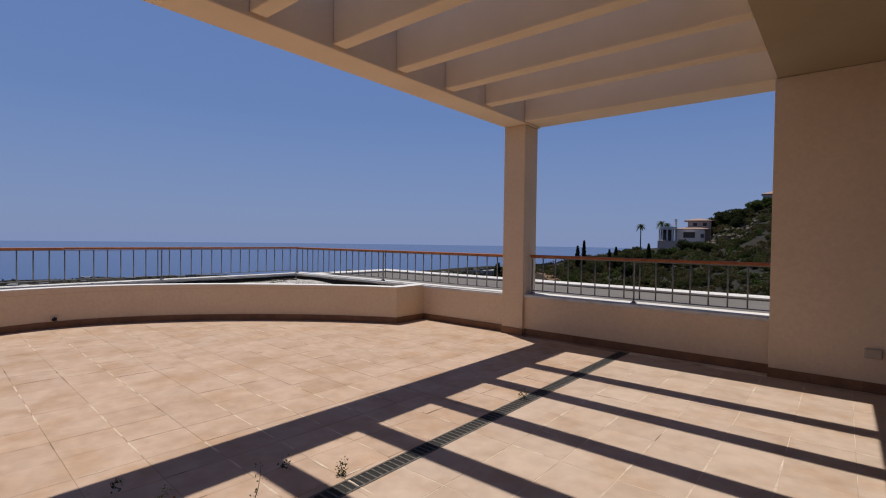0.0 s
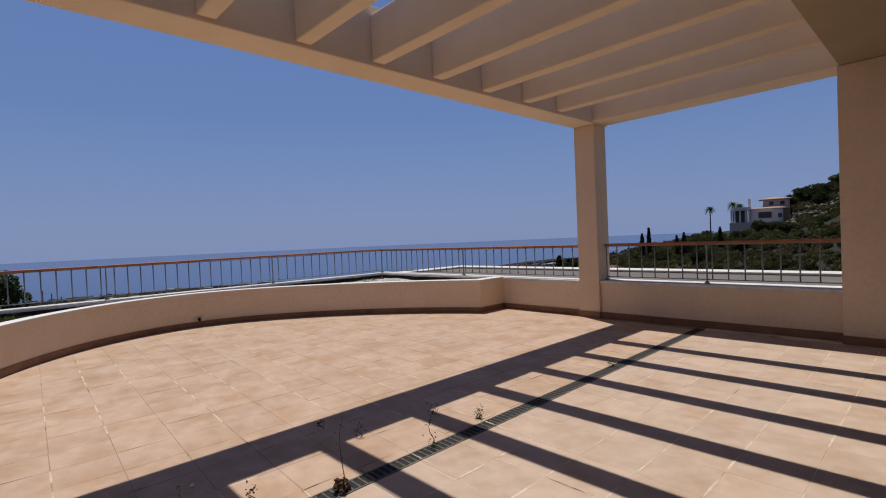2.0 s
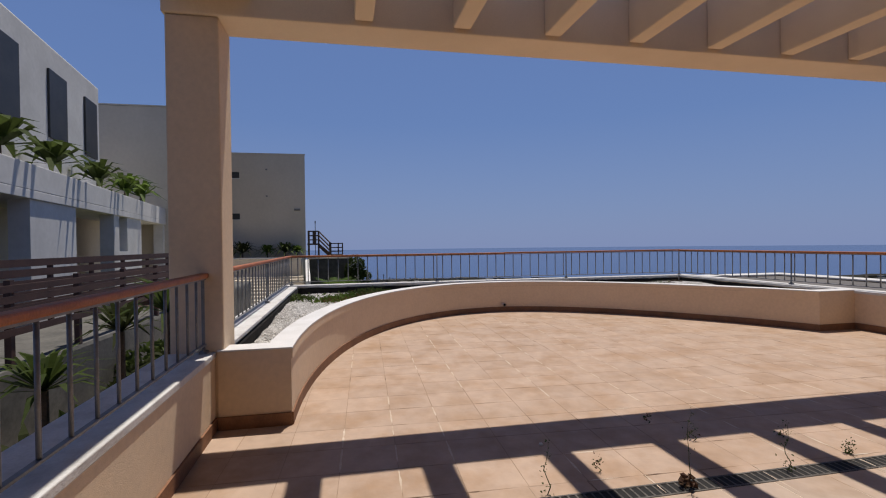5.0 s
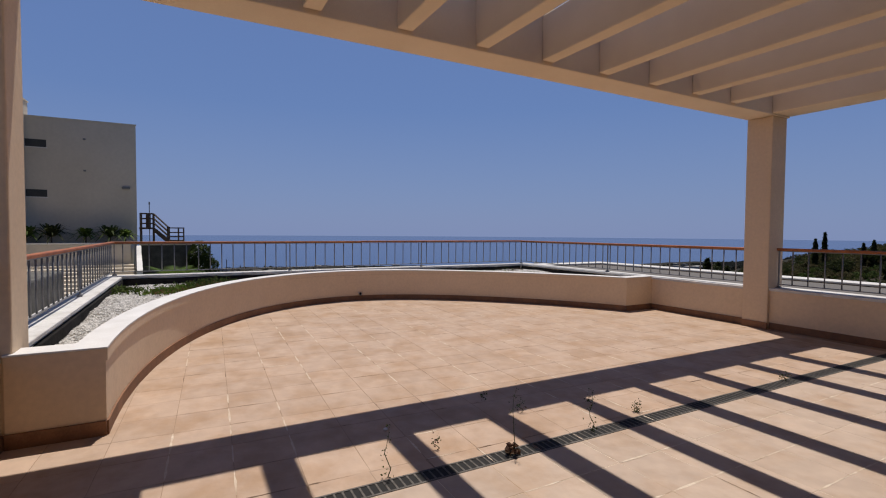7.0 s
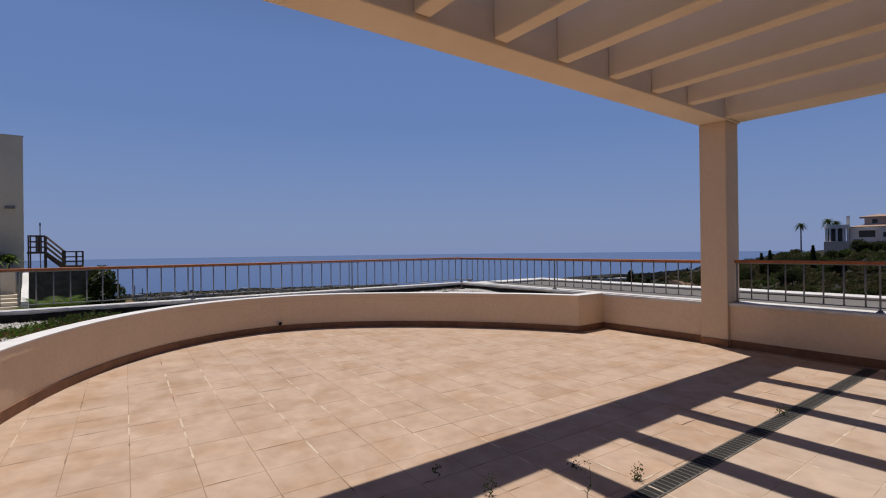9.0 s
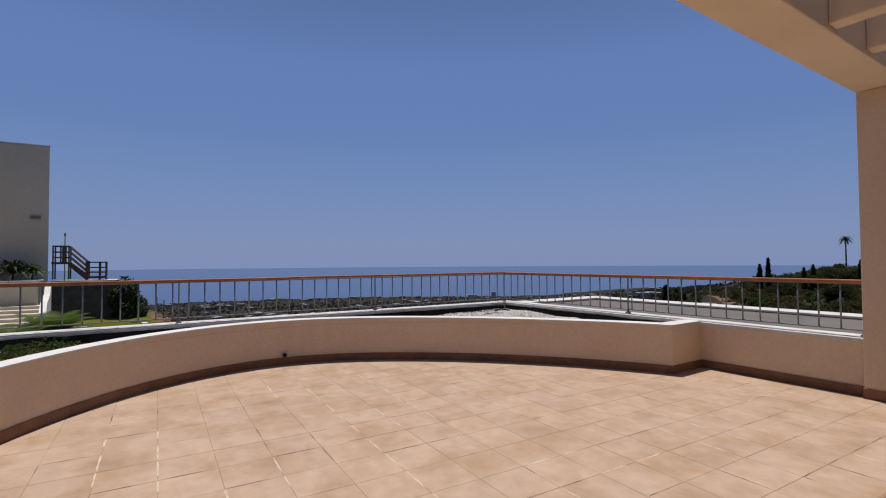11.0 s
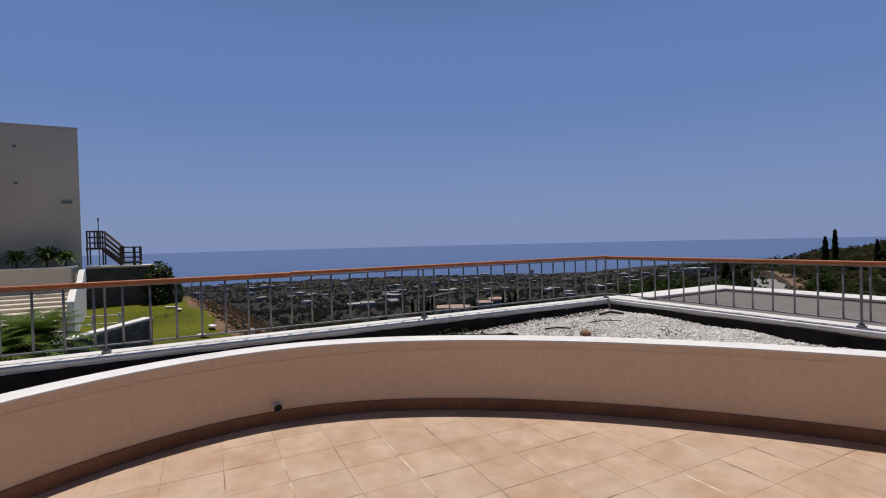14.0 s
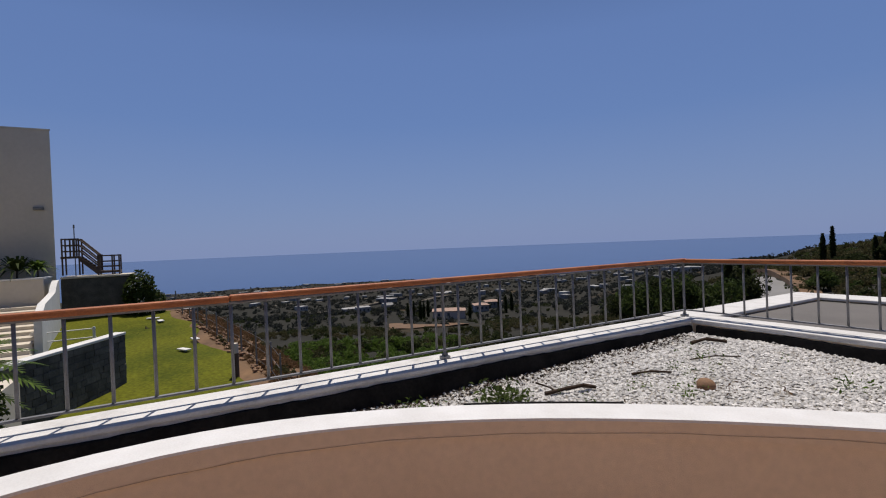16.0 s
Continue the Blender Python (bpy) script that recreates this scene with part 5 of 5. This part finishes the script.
settle(standing)
M_TWIG = mat("dead_wood", (0.06, 0.04, 0.028), (0.032, 0.0216, 0.016), 0.9, 12, 5, 60, 0.25, 0.4, spec=0.1)

# ---------------- small things on the terrace ----------------
def weed(at, h, label, leaves, red, rng, size=0.012):
    e = thing("weed", label, "weed", "weeds along the drain", at=at)
    sb = bmesh.new()
    a = Vector((0, 0, -0.01))
    pts = []
    for i in range(6):
        b = Vector((0.02 * math.sin(i * 1.7 + h * 9), 0.02 * math.cos(i * 1.3), h * (i + 1) / 6))
        rod(sb, a, b, 0.0035 * (1 - i / 8), 0.0035 * (1 - (i + 1) / 8), 5)
        pts.append(b)
        a = b
    part("stalk", sb, M_LEAF, e)
    low = np.array([[rng.normal(0, 0.02), rng.normal(0, 0.02), abs(rng.normal(0.035, 0.03))] for _ in range(leaves)])
    part("leaves", leaf_mesh("leaves", low, size, M_MAROON if red else M_LEAF, rng=rng, aspect=1.5), None, e, "reddish leaves" if red else "")
    top = np.array([[p.x + rng.normal(0, 0.012), p.y + rng.normal(0, 0.012), p.z + rng.normal(0, 0.012)] for p in pts[2:] for _ in range(5)])
    part("upper_leaves", leaf_mesh("upper_leaves", top, 0.008, M_LEAF, rng=rng), None, e)
    return e


wr = np.random.default_rng(8)
weed((-0.765, 0.42, 0), 0.46, "tall weed with dark reddish leaves in the drain", 18, True, wr, 0.034)
weed((-0.82, 1.18, 0), 0.30, "thin green weed growing from the drain", 30, False, wr)
weed((-0.925, 1.80, 0), 0.085, "small green weed beside the drain", 40, False, wr)
weed((-0.825, 3.85, 0), 0.09, "small green weed beside the drain", 30, False, wr)
weed((-0.88, -0.44, 0), 0.30, "thin dry weed growing from the drain", 10, False, wr)
weed((-1.07, -0.01, 0), 0.09, "small dark weed in a tile joint", 6, True, wr, 0.016)
weed((-1.36, 0.925, 0), 0.10, "small dry weed in a tile joint", 10, True, wr)
weed((-1.26, 1.60, 0), 0.04, "tiny green weed in a tile joint", 8, False, wr)
weed((-1.74, 0.81, 0), 0.07, "tiny dry weed in a tile joint", 8, True, wr)
cb = bmesh.new()
bmesh.ops.create_icosphere(cb, subdivisions=2, radius=0.016)
for v in cb.verts:
    v.co *= 1 + 0.25 * noise.noise(v.co * 60)
    v.co.z *= 0.6
chip = tagged(part("pebble", cb, M_GRAVEL, None, smooth=True), "single white gravel pebble on the terrace tiles", "pebble")
chip.location = (-1.53, -0.20, 0.010)

pb = bmesh.new()
bmesh.ops.create_cone(pb, cap_ends=False, segments=20, radius1=0.034, radius2=0.034, depth=0.10, matrix=Matrix.Translation((-8.12, 1.76, 0.150)) @ Matrix.Rotation(radians(90), 4, "Y"))
bmesh.ops.create_cone(pb, cap_ends=True, segments=20, radius1=0.027, radius2=0.027, depth=0.02, matrix=Matrix.Translation((-8.135, 1.76, 0.150)) @ Matrix.Rotation(radians(90), 4, "Y"))
pipe = tagged(part("overflow_pipe", pb, M_PIPE_PALE), "short pale grey overflow pipe stub in the planter wall", "pipe")
pb = bmesh.new()
bmesh.ops.create_cone(pb, cap_ends=True, segments=20, radius1=0.0275, radius2=0.0275, depth=0.02, matrix=Matrix.Translation((-8.10, 1.76, 0.150)) @ Matrix.Rotation(radians(90), 4, "Y"))
part("bore", pb, M_PIT, pipe, "black disc standing in for the shade inside the pipe")
soc = thing("wall_socket", "cream outdoor socket box on the house wall", "socket", at=(1.72, 6.398, 0.40))
part("box", boxes([(-0.07, 0.07, -0.035, 0.0, -0.05, 0.05)], 0.008), M_SOCKET, soc)
part("lid", boxes([(-0.06, 0.06, -0.043, -0.036, -0.04, 0.04)], 0.003), M_SOCKET, soc)

sb = bmesh.new()
bmesh.ops.create_icosphere(sb, subdivisions=3, radius=0.062)
for v in sb.verts:
    v.co *= 1 + 0.12 * noise.noise(v.co * 14)
    v.co.z *= 0.78
st = tagged(part("loose_stone", sb, M_PEBBLE, None, smooth=True), "round brown stone lying on the white gravel", "stone")
st.location = (-7.63, 4.92, bed_height(-7.63, 4.92) + 0.03)


def twig(points, r, label):
    tb3 = bmesh.new()
    for a, b in zip(points, points[1:]):
        rod(tb3, a, b, r, r * 0.75, 6)
    return tagged(part("branch", tb3, M_TWIG), label, "branch", "dead branches")


def on_bed(x, y, dz=0.025):
    return (x, y, bed_height(x, y) + dz)


twig([on_bed(-8.38, 4.05, 0.06), on_bed(-8.26, 4.08, 0.04), on_bed(-8.18, 4.07)], 0.008, "dead brown branch lying on the gravel")
twig([on_bed(-8.20, 3.98), on_bed(-8.15, 4.12, 0.04), on_bed(-8.10, 4.24, 0.05), on_bed(-8.08, 4.34)], 0.016, "thick broken branch lying on the gravel")
twig([on_bed(-8.11, 4.76), on_bed(-8.04, 4.88, 0.035), on_bed(-7.96, 5.02)], 0.010, "dead brown branch lying on the gravel")
twig([on_bed(-8.10, 5.46), on_bed(-7.98, 5.62, 0.035), on_bed(-7.84, 5.74)], 0.006, "thin dry twig lying on the gravel")
twig([on_bed(-8.44, 6.00), on_bed(-8.38, 6.14, 0.05), on_bed(-8.24, 6.24)], 0.018, "broken branch against the black liner")


def tuft(x, y, r, n, size, material, label):
    rng = np.random.default_rng(int(abs(x * 100 + y * 10)))
    p = np.stack([rng.normal(0, r, n), rng.normal(0, r, n), np.abs(rng.normal(0.035, 0.03, n))], 1) + np.array(on_bed(x, y, 0.01))
    return tagged(part("ground_weed", leaf_mesh("ground_weed", p, size, material, rng=rng, aspect=2.6), None), label, "weed", kind="stuff")


tuft(-8.32, 3.72, 0.09, 240, 0.02, M_LEAF, "leafy green weed spreading over the gravel")
tuft(-8.48, 3.10, 0.10, 60, 0.013, M_LEAF_B, "low green weed in the gravel")
tuft(-7.56, 4.62, 0.05, 45, 0.012, M_LEAF_B, "low green weed in the gravel")
tuft(-7.03, 5.52, 0.05, 45, 0.012, M_LEAF_B, "low green weed in the gravel")
for i in range(26):
    wx, wy = wr.uniform(-8.4, -6.3), wr.uniform(2.4, 6.2)
    if in_bed(wx, wy, 0.3):
        tuft(wx, wy, 0.02 + 0.03 * wr.random(), int(wr.integers(8, 26)), 0.010, M_LEAF_B if i % 3 else M_DRY, "tiny weed sprouting in the white gravel")
tuft(-8.08, 5.60, 0.09, 30, 0.012, M_LEAF_B, "sparse weed in the gravel")
for x, y in ((-7.4, -1.65), (-7.75, -1.45), (-8.1, -1.2), (-7.1, -1.9), (-8.35, -0.95)):
    tuft(x, y, 0.14, 420, 0.024, M_LEAF if x < -7.6 else M_LEAF_B, "green creeping weed covering the gravel")
    tuft(x + 0.25, y + 0.12, 0.16, 90, 0.018, M_DRY, "dry brown weed lying on the gravel")
tuft(-7.35, -2.40, 0.13, 220, 0.03, M_LEAF, "green creeping weed beside the liner")

# dark grit and dry leaf litter along the foot of the black liner
lp = []
for i in range(2600):
    ly = wr.uniform(-1.0, 6.3)
    lx = -8.75 + abs(wr.normal(0, 0.14))
    lp.append((lx, ly, bed_height(lx, ly) + wr.uniform(0.004, 0.018)))
tagged(part("leaf_litter", leaf_mesh("leaf_litter", np.array(lp), 0.017, M_TWIG, rng=wr, flat=0.8, aspect=1.5)), "dark dry leaf litter along the black liner", "litter", kind="stuff")

# ---------------- terrace tiles, drain ----------------
DX0, DX1 = -0.845, -0.725
TB = (-8.65, 4.6, -2.6, 6.56)
trng = random.Random(11)
# the field on the sea side lies a little askew, the one under the pergola square to the house
FIELDS = {"sea": (0.382, radians(-2.3), -2.884, -0.545), "house": (0.385, 0.0, 0.025, -0.185)}


def tile_shapes(size, material, count=5):
    """A few worn tile bodies: a slab with chamfered, slightly uneven top edges."""
    out = []
    for _ in range(count):
        t2 = bmesh.new()
        h = size / 2 - 0.0017
        corners = [(-h, -h), (h, -h), (h, h), (-h, h)]
        wob = [(trng.uniform(-0.0012, 0.0012), trng.uniform(-0.0012, 0.0012)) for _ in range(4)]
        rings = []
        for k, z in ((1.0, -0.010), (1.0, -0.0011), (1 - 0.0018 / h, 0.0)):
            rings.append([t2.verts.new((x * k + wx, y * k + wy, z)) for (x, y), (wx, wy) in zip(corners, wob)])
        t2.faces.new(rings[2])
        for a, b in zip(rings, rings[1:]):
            for i in range(4):
                t2.faces.new((a[i], a[(i + 1) % 4], b[(i + 1) % 4], b[i]))
        out.append(mesh_of(t2, "tile", material))
    return out


def spot(field, u, v):
    """A place in the plan from a place in a field of tiles, counted in tiles from one of its joints."""
    size, turn, u0, v0 = FIELDS[field]
    a, b = u0 + u * size, v0 + v * size
    return a * math.cos(turn) - b * math.sin(turn), a * math.sin(turn) + b * math.cos(turn)


def in_terrace(x, y):
    """On the open floor, clear of the planter, the walls and the drain."""
    if not (-7.9 < x < 4.0 and -1.9 < y < 6.2) or DX0 - 0.05 < x < DX1 + 0.05:
        return False
    return not in_bed(x - 0.5, y) if x > -8.2 else False


fv, ff = {"sea": [], "house": []}, {"sea": [], "house": []}
singles = 0
for field, material, look_far in (("sea", M_TILE, M_TILE_J), ("house", M_TILE_E, M_TILE_EJ)):
    size, turn = FIELDS[field][:2]
    shapes = tile_shapes(size, material)
    c_, s_ = math.cos(turn), math.sin(turn)
    for i in range(-18, 16):
        for j in range(-8, 20):
            x, y = spot(field, i + 0.5, j + 0.5)
            if not (TB[0] < x < TB[1] and TB[2] - 0.1 < y < TB[3] - 0.16):
                continue
            if (x > DX0 - 0.012 - size / 2) if field == "sea" else (x < DX1 + 0.012 + size / 2):
                continue
            close = (-3.4 < x < 1.3 and -1.3 < y < 4.6) or (-7.4 < x <= -3.4 and 0.9 < y < 3.3)
            if close and singles < 320:
                t = part("tile", trng.choice(shapes), None, floor)
                t.location = (x, y, trng.uniform(-0.0004, 0.0006))
                t.rotation_euler = (radians(trng.uniform(-0.07, 0.07)), radians(trng.uniform(-0.07, 0.07)), turn + radians(90 * trng.randrange(4) + trng.uniform(-0.2, 0.2)))
                singles += 1
                continue
            v, f = fv[field], ff[field]
            h, k = size / 2 - 0.0017, len(v)
            zt = trng.uniform(-0.0005, 0.0007)
            for hh, z in ((h, -0.010), (h, -0.0009 + zt), (h - 0.0016, zt)):
                for a, b in ((-hh, -hh), (hh, -hh), (hh, hh), (-hh, hh)):
                    v.append((x + a * c_ - b * s_, y + a * s_ + b * c_, z))
            f.append((k + 8, k + 9, k + 10, k + 11))
            for q in (0, 4):
                f += [(k + q + m, k + q + (m + 1) % 4, k + q + 4 + (m + 1) % 4, k + q + 4 + m) for m in range(4)]
    rest = part("tiles_beyond", from_arrays("tiles_beyond", fv[field], ff[field], look_far), None, floor)
    rest["kind"] = "stuff"
# cut tiles along both sides of the drain
for j in range(-8, 20):
    for field, edge in (("sea", DX0 - 0.010), ("house", DX1 + 0.010)):
        size = FIELDS[field][0]
        inner = edge
        us = [i for i in range(-18, 16) if (spot(field, i, j + 0.5)[0] < edge - 0.02 and spot(field, i + 1, j + 0.5)[0] > edge - 0.012)] if field == "sea" else \
             [i for i in range(-18, 16) if (spot(field, i + 1, j + 0.5)[0] > edge + 0.02 and spot(field, i, j + 0.5)[0] < edge + 0.012)]
        for i in us:
            x0 = spot(field, i if field == "sea" else i + 1, j + 0.5)[0]
            y = spot(field, i + 0.5, j + 0.5)[1]
            if TB[2] < y < TB[3] - 0.2:
                lo, hi = sorted((x0 + (0.003 if field == "sea" else -0.003), inner))
                part("cut_tile", boxes([(lo, hi, y - size / 2 + 0.003, y + size / 2 - 0.003, -0.010, trng.uniform(-0.0004, 0.0006))], 0.0012), M_TILE if field == "sea" else M_TILE_E, floor)


# worn joints: smeared whitish mortar along some, dark open gaps along others
def joint_strips(name, runs, wmin, wmax, z, material, label):
    v, f = [], []
    for field, u0, v0, along, length in runs:
        k0, n_ = len(v), max(3, int(length * 8))
        for i in range(n_ + 1):
            q = length * i / n_
            taper = min(1.0, 4 * min(i, n_ - i) / n_ + 0.15)
            w = taper * trng.uniform(wmin, wmax) / 2 / FIELDS[field][0]
            off = trng.uniform(-0.003, 0.003)
            for e in (off - w, off + w):
                v.append((*(spot(field, u0 + e, v0 + q) if along else spot(field, u0 + q, v0 + e)), z))
            if i:
                k = k0 + 2 * (i - 1)
                f.append((k, k + 1, k + 3, k + 2) if along else (k, k + 2, k + 3, k + 1))
    o = part(name, from_arrays(name, v, f, material), None, floor, label)
    o["kind"] = "stuff"
    return o


M_MORTAR_PALE = mat("smeared_mortar", (0.608, 0.52, 0.424), (0.464, 0.352, 0.256), 0.9, 5, 5, 30, 0.12, 0.2, coord="World")
M_JOINT_DARK = mat("dirty_joint", (0.13, 0.085, 0.055), (0.29, 0.195, 0.13), 0.95, 6, 5, 30, 0.2, 0.2, coord="World")
pale, dark = [], []
for field in FIELDS:
    for i in range(-18, 16):
        for j in range(-8, 20):
            jx, jy = spot(field, i, j)
            if not in_terrace(jx, jy) or (jx > DX0) != (field == "house"):
                continue
            bias = 0.22 if field == "house" else 0.0
            if field == "house":
                row, run = noise.noise(Vector((i * 3.1, j * 0.22, 1))), True
            else:
                row, run = noise.noise(Vector((i * 0.22, j * 3.1, 1))), False
            if row > 0.10 - bias:
                pale.append((field, i, j, run, trng.uniform(0.5, 1.0)))
            elif trng.random() < 0.24 - bias:
                dark.append((field, i, j, run, trng.uniform(0.2, 0.9)))
            if noise.noise(Vector((i * 0.3, j * 3.3, 8))) > 0.42:
                pale.append((field, i, j, not run, trng.uniform(0.3, 0.9)))
            elif trng.random() < 0.26 - bias:
                dark.append((field, i, j, not run, trng.uniform(0.2, 0.9)))
joint_strips("pale_mortar", pale, 0.006, 0.018, 0.0012, M_MORTAR_PALE, "whitish mortar smeared along the tile joints")
joint_strips("open_joint", dark, 0.004, 0.012, 0.0013, M_JOINT_DARK, "dark dirt-filled gaps in the tile joints")

part("pale_joints", boxes([(DX1, 9.0, -2.6, 6.54, -0.0034, -0.0014)]), M_GROUT_PALE, floor, "whitish mortar joints")
drain = thing("floor_drain", "long dark iron channel drain across the terrace floor", "floor drain")
# thin black sheet under the bars, painted as the shade of a deep channel
part("channel", boxes([(DX0, DX1, -2.55, 6.45, -0.0033, -0.0010)]), M_PIT, drain)
for x0, x1 in ((DX0 - 0.008, DX0 + 0.006), (DX1 - 0.006, DX1 + 0.008)):
    part("edge_bar", boxes([(x0, x1, -2.55, 6.45, -0.0033, 0.003)]), M_IRON, drain)
slot = mesh_of(boxes([(DX0 + 0.006, DX1 - 0.006, -0.006, 0.006, -0.0008, 0.0016)]), "bar", M_IRON)
y = -2.53
while y < 6.44:
    b = part("bar", slot, None, drain)
    b.location = (0, y, 0)
    y += 0.05
